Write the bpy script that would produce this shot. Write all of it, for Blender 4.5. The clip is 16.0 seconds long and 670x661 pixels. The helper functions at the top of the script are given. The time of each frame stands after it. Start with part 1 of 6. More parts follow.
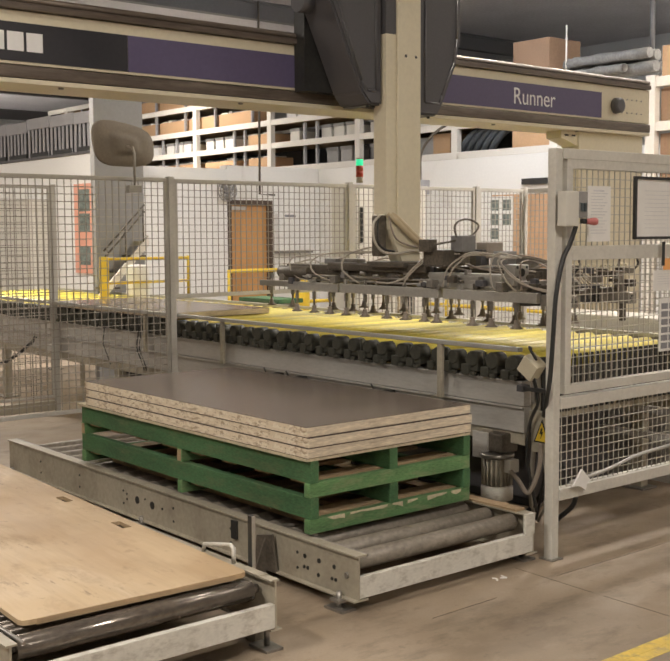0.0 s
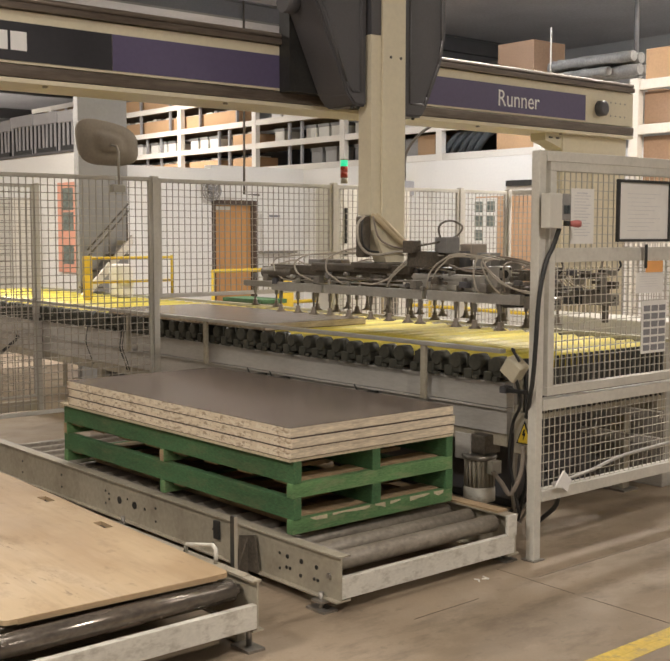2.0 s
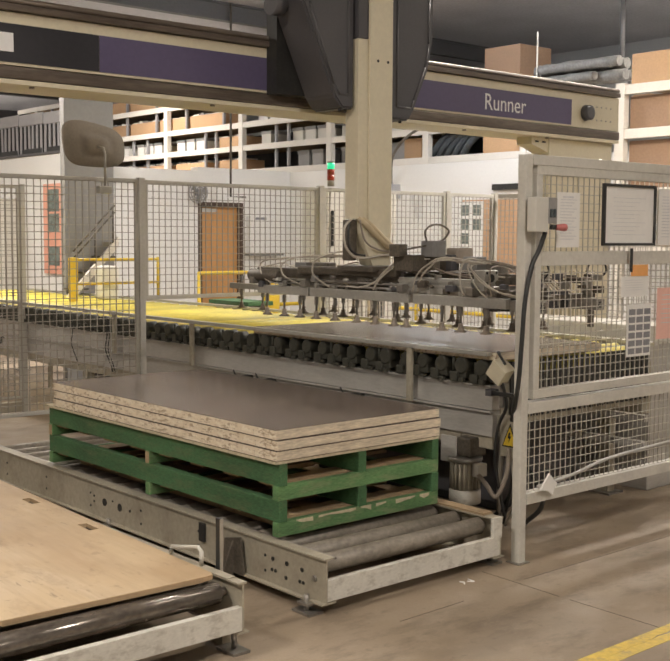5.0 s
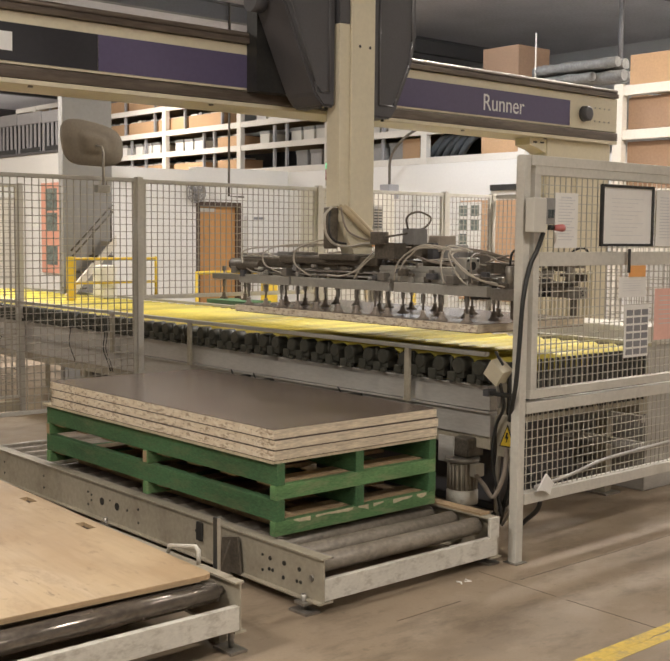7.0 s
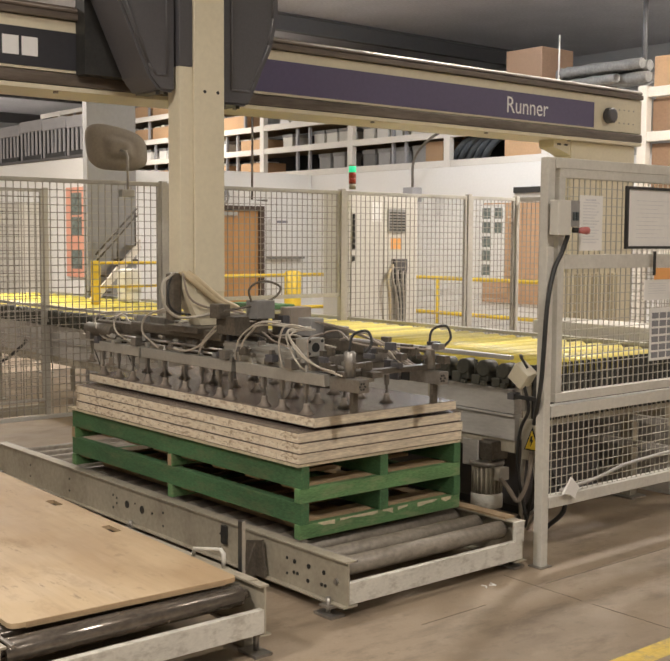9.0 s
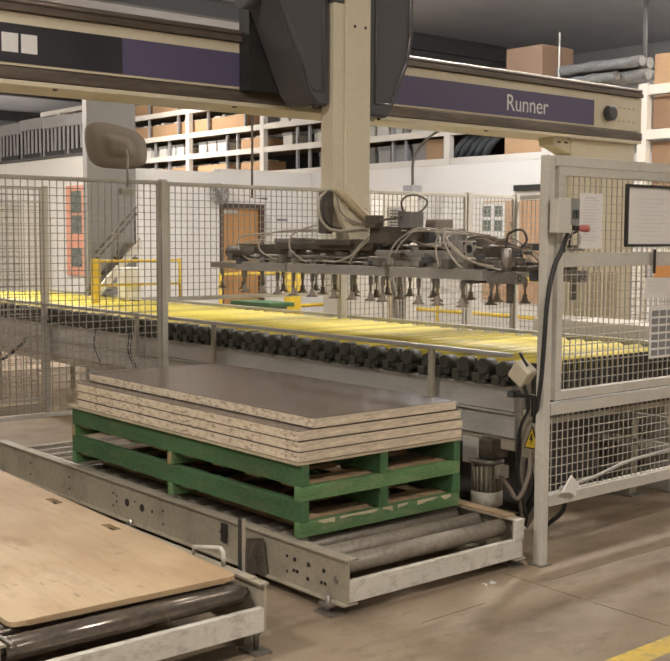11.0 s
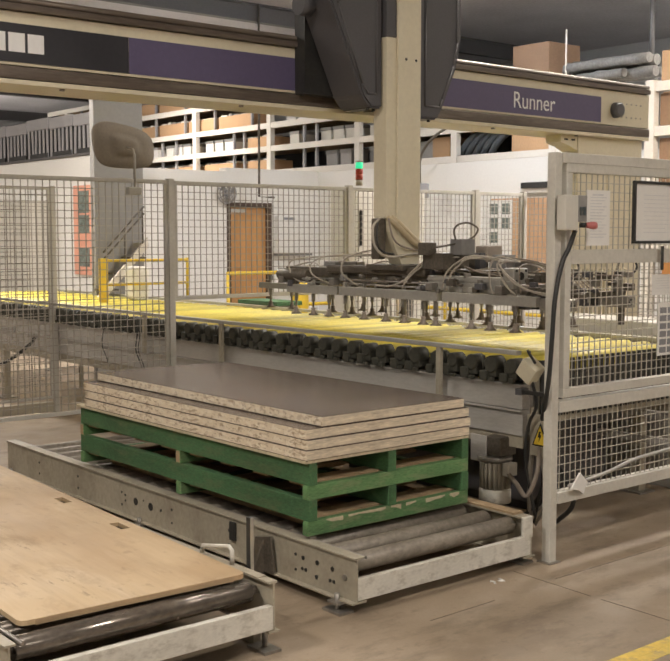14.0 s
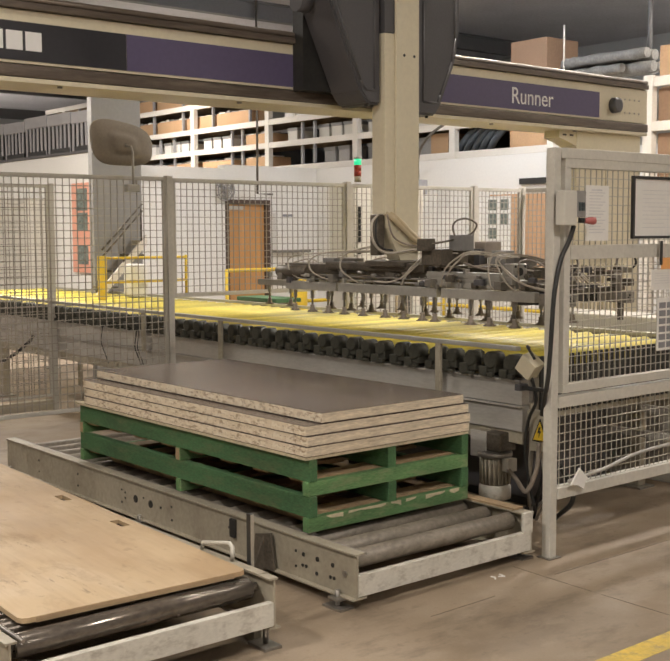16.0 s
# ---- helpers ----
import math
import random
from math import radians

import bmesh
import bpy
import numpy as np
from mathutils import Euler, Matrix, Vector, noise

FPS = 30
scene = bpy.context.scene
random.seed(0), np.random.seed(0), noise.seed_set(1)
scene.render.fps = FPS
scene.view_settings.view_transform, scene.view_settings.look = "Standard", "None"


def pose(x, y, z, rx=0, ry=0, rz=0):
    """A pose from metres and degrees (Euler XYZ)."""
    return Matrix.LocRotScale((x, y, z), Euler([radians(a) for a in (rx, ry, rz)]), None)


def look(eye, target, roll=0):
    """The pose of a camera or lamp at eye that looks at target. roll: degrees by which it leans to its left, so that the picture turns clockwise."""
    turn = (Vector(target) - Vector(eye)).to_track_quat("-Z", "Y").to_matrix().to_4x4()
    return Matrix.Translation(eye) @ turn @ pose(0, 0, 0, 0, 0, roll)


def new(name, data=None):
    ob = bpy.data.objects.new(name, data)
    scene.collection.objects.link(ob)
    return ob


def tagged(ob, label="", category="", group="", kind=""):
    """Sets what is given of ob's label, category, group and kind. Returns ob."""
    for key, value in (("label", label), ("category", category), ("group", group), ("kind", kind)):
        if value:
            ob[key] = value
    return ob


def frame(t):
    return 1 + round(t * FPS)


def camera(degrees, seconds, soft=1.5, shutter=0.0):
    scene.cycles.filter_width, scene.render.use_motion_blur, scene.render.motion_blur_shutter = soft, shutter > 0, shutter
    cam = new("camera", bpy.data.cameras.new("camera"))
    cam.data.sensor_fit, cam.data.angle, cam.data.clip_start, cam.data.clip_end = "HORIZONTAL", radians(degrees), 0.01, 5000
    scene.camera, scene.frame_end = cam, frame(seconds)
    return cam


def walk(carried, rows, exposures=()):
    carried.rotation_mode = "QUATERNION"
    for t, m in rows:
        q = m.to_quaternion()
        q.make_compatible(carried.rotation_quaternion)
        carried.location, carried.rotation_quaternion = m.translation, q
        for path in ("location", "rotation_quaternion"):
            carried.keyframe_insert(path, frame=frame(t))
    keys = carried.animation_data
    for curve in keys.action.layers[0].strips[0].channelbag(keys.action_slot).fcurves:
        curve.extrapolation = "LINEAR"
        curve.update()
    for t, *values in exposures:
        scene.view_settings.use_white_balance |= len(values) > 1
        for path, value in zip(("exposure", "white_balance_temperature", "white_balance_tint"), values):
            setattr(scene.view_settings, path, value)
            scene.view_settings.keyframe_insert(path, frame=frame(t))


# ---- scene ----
cam = camera(33.197, 16.0, soft=1.9)
walk(cam, [
    (0, pose(0.0004, -0.0001, 1.6002, 85.027, 0.315, 50.536)),
    (0.5, pose(0.0001, 0.0017, 1.5985, 85.096, 0.185, 50.370)),
    (1, pose(0.0004, 0.0024, 1.6003, 85.082, 0.115, 50.153)),
    (1.5, pose(-0.0013, 0.0026, 1.6000, 85.075, 0.039, 49.922)),
    (2, pose(0.0017, 0.0004, 1.6010, 85.051, -0.058, 49.741)),
    (2.5, pose(0.0022, -0.0007, 1.6020, 85.013, -0.098, 49.619)),
    (3, pose(0.0042, -0.0035, 1.6008, 85.036, -0.117, 49.546)),
    (3.5, pose(0.0009, -0.0016, 1.6000, 85.072, -0.181, 49.432)),
    (4, pose(0.0025, -0.0027, 1.5996, 85.129, -0.212, 49.304)),
    (6.5, pose(0.0026, -0.0051, 1.5994, 85.213, -0.490, 48.820)),
    (7, pose(0.0035, -0.0063, 1.5975, 85.207, -0.517, 48.934)),
    (7.5, pose(0.0010, -0.0063, 1.5970, 85.206, -0.490, 49.198)),
    (8, pose(0.0051, -0.0124, 1.5987, 85.251, -0.379, 49.614)),
    (8.5, pose(0.0047, -0.0113, 1.5998, 85.316, -0.310, 49.923)),
    (9, pose(0.0032, -0.0119, 1.6001, 85.349, -0.308, 50.096)),
    (11.5, pose(0.0028, -0.0092, 1.5996, 85.225, -0.265, 50.106)),
    (12, pose(0.0027, -0.0092, 1.5971, 85.214, -0.217, 50.159)),
    (12.5, pose(0.0015, -0.0066, 1.5967, 85.206, -0.172, 50.256)),
    (13, pose(0.0069, -0.0100, 1.6003, 85.192, -0.074, 50.379)),
    (13.5, pose(0.0069, -0.0121, 1.6019, 85.178, -0.057, 50.463)),
    (14, pose(0.0044, -0.0094, 1.5985, 85.179, 0.013, 50.474)),
    (14.5, pose(0.0043, -0.0060, 1.5975, 85.144, 0.023, 50.425)),
    (15, pose(0.0022, -0.0049, 1.5974, 85.068, 0.061, 50.318)),
    (15.5, pose(0.0031, -0.0060, 1.5970, 85.022, 0.130, 50.318)),
    (16, pose(0.0017, -0.0097, 1.5965, 85.016, 0.255, 50.396)),
])


# ---------------------------------------------------------------- light
world = bpy.data.worlds.new("hall_air")
scene.world = world
world.use_nodes = True
world.node_tree.nodes["Background"].inputs[0].default_value = (0.75, 0.8, 0.9, 1)
world.node_tree.nodes["Background"].inputs[1].default_value = 0.05

LAMPS = [  # x, y, watts of the high-bay lamps under the roof
    # (-9.6, 0.3) and (-28.0, 10.0) are unseen fills, added to brighten left and far roof
    (0.8, 2.4, 205), (-1.6, 9.4, 70), (-3.3, -1.3, 195), (-5.6, 8.6, 270), (-12.6, 4.6, 345), (-9.6, 0.3, 95),
    (-19.0, 10.4, 175), (-20.5, 3.5, 260), (-28.0, 10.0, 320), (-7.5, 13.0, 95), (4.5, -3.5, 170), (-3.4, 14.2, 120),
]
LAMP_Z = 4.82
BARE_LAMP = (-9.8, 10.1, 4.62)


def high_bay_lights():
    for x, y, watts in LAMPS:
        data = bpy.data.lights.new("bay_lamp", "AREA")
        data.shape, data.size, data.energy, data.color = "DISK", 0.58, watts, (1.0, 0.918, 0.835)
        lamp = new("bay_lamp", data)
        lamp.matrix_basis = look((x, y, LAMP_Z - 0.03), (x, y, 0))
    # bare cool-white lamp that also shines up to the roof
    data = bpy.data.lights.new("bare_lamp", "POINT")
    data.shadow_soft_size, data.energy, data.color = 0.14, 230, (0.90, 0.94, 1.0)
    new("bare_lamp", data).location = BARE_LAMP


high_bay_lights()


# ---------------------------------------------------------------- materials
def mat(name, color, rough=0.6, metal=0.0, vary=0.15, scale=6.0, fine=60.0, bump=0.1, dirt=0.0, dirt_color=(0.06, 0.05, 0.04),
        stretch=(1, 1, 1), island=0.0, emit=0.0, even=False):
    """A painted or raw surface: colour that drifts at two scales, uneven gloss, fine relief, and dirt in patches."""
    m = bpy.data.materials.new(name)
    m.use_nodes = True
    n, l = m.node_tree.nodes, m.node_tree.links
    bsdf = n["Principled BSDF"]
    tex = n.new("ShaderNodeTexCoord")
    mp = n.new("ShaderNodeMapping")
    mp.inputs["Scale"].default_value = stretch
    l.new(tex.outputs["Object"], mp.inputs[0])
    big = n.new("ShaderNodeTexNoise")
    big.inputs["Scale"].default_value, big.inputs["Detail"].default_value = scale, 6
    small = n.new("ShaderNodeTexNoise")
    small.inputs["Scale"].default_value, small.inputs["Detail"].default_value = fine, 4
    l.new(mp.outputs[0], big.inputs[0])
    l.new(mp.outputs[0], small.inputs[0])
    add = n.new("ShaderNodeMath")
    add.operation = "ADD"
    l.new(big.outputs[0], add.inputs[0])
    l.new(small.outputs[0], add.inputs[1])
    rng = n.new("ShaderNodeMapRange")
    rng.inputs[1].default_value, rng.inputs[2].default_value = 0.7, 1.3
    rng.inputs[3].default_value, rng.inputs[4].default_value = 1 - vary, 1 + vary
    l.new(add.outputs[0], rng.inputs[0])
    value = rng.outputs[0]
    if island:
        geo = n.new("ShaderNodeObjectInfo")
        isl = n.new("ShaderNodeMapRange")
        isl.inputs[3].default_value, isl.inputs[4].default_value = 1 - island, 1 + island
        l.new(geo.outputs["Random"], isl.inputs[0])
        mul = n.new("ShaderNodeMath")
        mul.operation = "MULTIPLY"
        l.new(value, mul.inputs[0])
        l.new(isl.outputs[0], mul.inputs[1])
        value = mul.outputs[0]
    mix = n.new("ShaderNodeMix")
    mix.data_type, mix.blend_type = "RGBA", "MULTIPLY"
    mix.inputs[0].default_value = 1.0
    mix.inputs[6].default_value = (*color, 1)
    l.new(value, mix.inputs[7])
    out = mix.outputs[2]
    if dirt:
        d = n.new("ShaderNodeTexNoise")
        d.inputs["Scale"].default_value, d.inputs["Detail"].default_value, d.inputs["Roughness"].default_value = scale * 2.3, 8, 0.7
        l.new(mp.outputs[0], d.inputs[0])
        r = n.new("ShaderNodeMapRange")
        r.inputs[1].default_value, r.inputs[2].default_value, r.inputs[4].default_value = 0.5, 0.75, dirt
        l.new(d.outputs[0], r.inputs[0])
        m2 = n.new("ShaderNodeMix")
        m2.data_type = "RGBA"
        l.new(r.outputs[0], m2.inputs[0])
        l.new(out, m2.inputs[6])
        m2.inputs[7].default_value = (*dirt_color, 1)
        out = m2.outputs[2]
    l.new(out, bsdf.inputs["Base Color"])
    rr = n.new("ShaderNodeMapRange")
    rr.inputs[1].default_value, rr.inputs[2].default_value = 0.3, 0.7
    rr.inputs[3].default_value, rr.inputs[4].default_value = max(0.03, rough - (0.02 if even else 0.1)), min(1, rough + (0.02 if even else 0.1))
    l.new(big.outputs[0], rr.inputs[0])
    l.new(rr.outputs[0], bsdf.inputs["Roughness"])
    bsdf.inputs["Metallic"].default_value = metal
    if bump:
        b = n.new("ShaderNodeBump")
        b.inputs["Strength"].default_value, b.inputs["Distance"].default_value = bump, 0.002
        l.new(small.outputs[0], b.inputs["Height"])
        l.new(b.outputs[0], bsdf.inputs["Normal"])
    if emit:
        bsdf.inputs["Emission Color"].default_value = (*color, 1)
        bsdf.inputs["Emission Strength"].default_value = emit
    return m


def noise(n, l, source, size, detail=3, rough=0.5, stretch=(1, 1, 1)):
    mp = n.new("ShaderNodeMapping")
    mp.inputs["Scale"].default_value = stretch
    l.new(source, mp.inputs[0])
    t = n.new("ShaderNodeTexNoise")
    t.inputs["Scale"].default_value, t.inputs["Detail"].default_value, t.inputs["Roughness"].default_value = size, detail, rough
    l.new(mp.outputs[0], t.inputs[0])
    return t.outputs[0]


def spread(n, l, value, lo, hi, top=1.0, base=0.0):
    r = n.new("ShaderNodeMapRange")
    r.inputs[1].default_value, r.inputs[2].default_value, r.inputs[3].default_value, r.inputs[4].default_value = lo, hi, base, top
    l.new(value, r.inputs[0])
    return r.outputs[0]


def times(n, l, a, b):
    m = n.new("ShaderNodeMath")
    m.operation = "MULTIPLY"
    l.new(a, m.inputs[0])
    l.new(b, m.inputs[1])
    return m.outputs[0]


def layered(name, base, layers, rough, height=None, bump=0.2):
    """A surface whose base colour is covered, layer by layer, by (mask, colour)."""
    m = bpy.data.materials.new(name)
    m.use_nodes = True
    n, l = m.node_tree.nodes, m.node_tree.links
    bsdf = n["Principled BSDF"]
    obj = n.new("ShaderNodeTexCoord").outputs["Object"]
    out = None
    for mask, color in layers:
        mx = n.new("ShaderNodeMix")
        mx.data_type = "RGBA"
        l.new(mask(n, l, obj), mx.inputs[0])
        if out is None:
            mx.inputs[6].default_value = (*base, 1)
        else:
            l.new(out, mx.inputs[6])
        mx.inputs[7].default_value = (*color, 1)
        out = mx.outputs[2]
    l.new(out, bsdf.inputs["Base Color"])
    l.new(spread(n, l, noise(n, l, obj, 3.0, 5), 0.3, 0.7, rough + 0.1, rough - 0.1), bsdf.inputs["Roughness"])
    if height:
        b = n.new("ShaderNodeBump")
        b.inputs["Strength"].default_value, b.inputs["Distance"].default_value = bump, 0.002
        l.new(height(n, l, obj), b.inputs["Height"])
        l.new(b.outputs[0], bsdf.inputs["Normal"])
    return m


def chipboard(name):
    """Raw particle board edge: flat pale chips, brown chips and dark resin flecks in uneven drifts."""
    chips = (1, 1, 2.6)
    return layered(name, (0.76, 0.665, 0.515), [
        (lambda n, l, o: spread(n, l, noise(n, l, o, 3.5, 3), 0.40, 0.68, 0.35), (0.60, 0.50, 0.37)),
        (lambda n, l, o: spread(n, l, noise(n, l, o, 22, 2, 0.5, chips), 0.52, 0.58, 0.6), (0.84, 0.77, 0.64)),
        (lambda n, l, o: times(n, l, spread(n, l, noise(n, l, o, 30, 3, 0.6, (1.0, 1.2, 2.3)), 0.53, 0.60, 0.85), spread(n, l, noise(n, l, o, 5, 2), 0.22, 0.48)), (0.40, 0.305, 0.205)),
        (lambda n, l, o: spread(n, l, noise(n, l, o, 60, 3, 0.6, (1.1, 1.0, 2.0)), 0.62, 0.68, 0.8), (0.20, 0.135, 0.085)),
    ], 0.85, lambda n, l, o: noise(n, l, o, 90, 3, 0.6, chips), 0.5)


def worn_plywood(name):
    """Tan plywood with grain along x, rubbed pale patches, brown stains, scuffs and small dark nicks."""
    return layered(name, (0.47, 0.335, 0.195), [
        (lambda n, l, o: spread(n, l, noise(n, l, o, 1.5, 5, 0.55, (0.7, 1.6, 1)), 0.44, 0.60, 0.9), (0.575, 0.44, 0.275)),
        (lambda n, l, o: spread(n, l, noise(n, l, o, 2.4, 3, 0.5, (0.5, 2.0, 1)), 0.58, 0.70, 0.5), (0.64, 0.52, 0.37)),
        (lambda n, l, o: spread(n, l, noise(n, l, o, 26, 4, 0.6, (0.08, 1, 1)), 0.45, 0.72, 0.4), (0.38, 0.265, 0.155)),
        (lambda n, l, o: spread(n, l, noise(n, l, o, 4.0, 6, 0.7, (0.7, 1.4, 1)), 0.54, 0.70, 0.65), (0.33, 0.225, 0.13)),
        (lambda n, l, o: times(n, l, spread(n, l, noise(n, l, o, 30, 5, 0.75, (0.3, 1, 1)), 0.57, 0.66, 0.75), spread(n, l, noise(n, l, o, 2.6, 3), 0.52, 0.62)), (0.22, 0.15, 0.095)),
        (lambda n, l, o: spread(n, l, noise(n, l, o, 15, 3, 0.5, (0.6, 1, 1)), 0.67, 0.74, 0.4), (0.27, 0.185, 0.11)),
    ], 0.58, lambda n, l, o: noise(n, l, o, 60, 3, 0.6, (0.1, 1, 1)), 0.12)


def worn_concrete(name):
    """Grey-brown trowelled concrete: broad pale and dark areas, tyre-dark smears, small stains and fine grit."""
    return layered(name, (0.285, 0.222, 0.158), [
        (lambda n, l, o: spread(n, l, noise(n, l, o, 0.55, 4, 0.5, (1.2, 0.8, 1)), 0.40, 0.62, 0.85), (0.36, 0.285, 0.205)),
        (lambda n, l, o: spread(n, l, noise(n, l, o, 1.1, 6, 0.62, (1.5, 0.7, 1)), 0.48, 0.66, 0.85), (0.195, 0.150, 0.106)),
        (lambda n, l, o: spread(n, l, noise(n, l, o, 3.2, 7, 0.7, (1.7, 0.7, 1)), 0.53, 0.68, 0.65), (0.150, 0.116, 0.083)),
        (lambda n, l, o: spread(n, l, noise(n, l, o, 6.0, 6, 0.65, (1.3, 0.8, 1)), 0.56, 0.72, 0.5), (0.41, 0.33, 0.245)),
        (lambda n, l, o: spread(n, l, noise(n, l, o, 14.0, 5, 0.7), 0.60, 0.70, 0.45), (0.15, 0.118, 0.085)),
        (lambda n, l, o: spread(n, l, noise(n, l, o, 80, 3, 0.6), 0.42, 0.75, 0.22), (0.19, 0.148, 0.105)),
    ], 0.55, lambda n, l, o: noise(n, l, o, 60, 4, 0.6), 0.10)


M = {}
M["floor"] = worn_concrete("worn_concrete")
M["grey_paint"] = mat("grey_machine_paint", (0.375, 0.34, 0.265), 0.5, 0, 0.15, 2.2, 40, 0.08, 0.7, (0.19, 0.155, 0.11))
M["rail_brown"] = mat("greasy_brown_guide_rail", (0.15, 0.122, 0.10), 0.36, 0.35, 0.3, 3, 40, 0.12, 0.6, (0.30, 0.25, 0.20), stretch=(1, 0.3, 3))
M["pale_grey"] = mat("pale_grey_machine_paint", (0.43, 0.415, 0.385), 0.42, 0, 0.10, 3, 50, 0.06, 0.35, (0.25, 0.22, 0.18), stretch=(0.5, 1, 2))
M["white_worn"] = mat("scuffed_white_paint", (0.66, 0.64, 0.575), 0.5, 0, 0.10, 7, 70, 0.08, 0.85, (0.26, 0.225, 0.17), stretch=(1, 0.7, 1.4))
M["cream"] = mat("cream_machine_paint", (0.72, 0.66, 0.50), 0.42, 0, 0.05, 2, 40, 0.03, 0.12, (0.4, 0.34, 0.24))
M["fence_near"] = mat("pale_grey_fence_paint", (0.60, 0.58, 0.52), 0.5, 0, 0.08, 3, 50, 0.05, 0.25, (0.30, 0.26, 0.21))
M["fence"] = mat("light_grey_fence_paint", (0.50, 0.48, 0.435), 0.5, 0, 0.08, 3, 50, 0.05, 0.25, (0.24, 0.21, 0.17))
M["wire"] = mat("grey_wire", (0.36, 0.335, 0.29), 0.5, 0.1, 0.1, 3, 50, 0)
M["wire_light"] = mat("pale_grey_wire", (0.50, 0.48, 0.42), 0.5, 0.1, 0.1, 3, 50, 0)
M["steel"] = mat("dull_steel", (0.35, 0.33, 0.30), 0.38, 0.75, 0.15, 5, 70, 0.05, 0.3, (0.12, 0.1, 0.08))
M["roller"] = mat("worn_steel_roller", (0.27, 0.238, 0.195), 0.55, 0.15, 0.25, 5, 60, 0.08, 0.85, (0.13, 0.105, 0.08), stretch=(1, 0.6, 1))
M["roller_shiny"] = mat("polished_steel_roller", (0.19, 0.165, 0.14), 0.27, 0.55, 0.3, 5, 60, 0.10, 0.6, (0.23, 0.18, 0.13), stretch=(1, 0.5, 1))
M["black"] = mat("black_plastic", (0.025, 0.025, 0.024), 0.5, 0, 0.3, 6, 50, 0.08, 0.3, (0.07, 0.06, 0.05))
M["dark_green"] = mat("dark_green_bearing", (0.055, 0.054, 0.041), 0.6, 0, 0.3, 9, 50, 0.08, 0.4, (0.10, 0.085, 0.06))
M["charcoal"] = mat("charcoal_cover", (0.088, 0.086, 0.092), 0.5, 0, 0.12, 3, 120, 0.15)
M["purple"] = mat("violet_blue_sign", (0.115, 0.098, 0.185), 0.45, 0, 0.06, 2, 40, 0.02)
M["signblack"] = mat("dark_sign", (0.035, 0.035, 0.042), 0.45, 0, 0.1, 2, 40, 0.02)
M["signwhite"] = mat("white_letters", (0.85, 0.85, 0.85), 0.5, 0, 0.03, 4, 40, 0)
M["yellow"] = mat("yellow_roller_sleeve", (0.68, 0.57, 0.095), 0.54, 0, 0.12, 2.5, 60, 0.05, 0.5, (0.42, 0.33, 0.08), stretch=(1, 0.8, 1), island=0.30)
M["yellow_paint"] = mat("yellow_rail_paint", (0.78, 0.55, 0.05), 0.45, 0, 0.1, 3, 50, 0.05, 0.15, (0.3, 0.22, 0.05))
M["green"] = mat("green_stained_wood", (0.062, 0.150, 0.062), 0.75, 0, 0.4, 2.2, 45, 0.5, 0.9, (0.135, 0.16, 0.075), stretch=(1, 3, 4), island=0.12)
M["green_y"] = mat("yellow_green_stained_wood", (0.125, 0.25, 0.10), 0.75, 0, 0.35, 2.2, 45, 0.5, 0.85, (0.33, 0.33, 0.19), stretch=(4, 1, 5), island=0.12)
M["rawpale"] = mat("pale_splintered_wood", (0.56, 0.49, 0.34), 0.8, 0, 0.25, 6, 60, 0.5, 0.4, (0.24, 0.27, 0.15))
M["rawwood"] = mat("raw_pallet_wood", (0.40, 0.29, 0.17), 0.8, 0, 0.25, 3, 50, 0.4, 0.3, (0.18, 0.12, 0.07), stretch=(1, 6, 6))
M["laminate"] = mat("grey_brown_laminate", (0.158, 0.126, 0.107), 0.25, 0, 0.10, 1.1, 7, 0.0, stretch=(0.4, 1.6, 1), even=True)
M["chip"] = chipboard("particle_board_edge")
M["chip_end"] = mat("sawn_particle_board_end", (0.68, 0.59, 0.455), 0.85, 0, 0.3, 14, 90, 0.5, 0.6, (0.44, 0.345, 0.24), stretch=(1, 0.35, 2.6))
M["signfield"] = mat("blue_grey_picture", (0.16, 0.19, 0.17), 0.5, 0, 0.6, 9, 30, 0)
M["ply"] = worn_plywood("worn_plywood")
M["plyedge"] = mat("plywood_edge", (0.40, 0.29, 0.175), 0.8, 0, 0.2, 8, 60, 0.3, stretch=(1, 1, 8))
M["whitewall"] = mat("white_wall_paint", (0.80, 0.79, 0.76), 0.7, 0, 0.03, 1, 30, 0.03, 0.05, (0.6, 0.55, 0.48))
M["column"] = mat("grey_column_paint", (0.30, 0.295, 0.29), 0.65, 0, 0.06, 1.5, 30, 0.03)
M["soot"] = mat("oily_dark_metal", (0.125, 0.108, 0.086), 0.45, 0.3, 0.35, 12, 80, 0.15, 0.5, (0.13, 0.11, 0.085))
M["greywall"] = mat("grey_wall_paint", (0.55, 0.55, 0.54), 0.7, 0, 0.05, 1, 30, 0.03)
M["ceil"] = mat("grey_roof_sheet", (0.52, 0.505, 0.52), 0.7, 0.1, 0.15, 1.2, 20, 0.05)
M["darksteel"] = mat("dark_roof_steel", (0.12, 0.115, 0.115), 0.6, 0.2, 0.1, 2, 30, 0.05)
M["door"] = mat("orange_brown_veneer_door", (0.58, 0.31, 0.12), 0.45, 0, 0.1, 2, 30, 0.02, stretch=(4, 4, 0.7))
M["doorframe"] = mat("dark_brown_frame", (0.09, 0.06, 0.045), 0.5)
M["card"] = mat("brown_cardboard", (0.50, 0.32, 0.18), 0.8, 0, 0.1, 3, 40, 0.05, island=0.2)
# darker copy of the cardboard, with shade put into its colour
M["card_shaded"] = mat("shaded_brown_panel", (0.30, 0.19, 0.12), 0.7, 0, 0.1, 3, 40, 0.05)
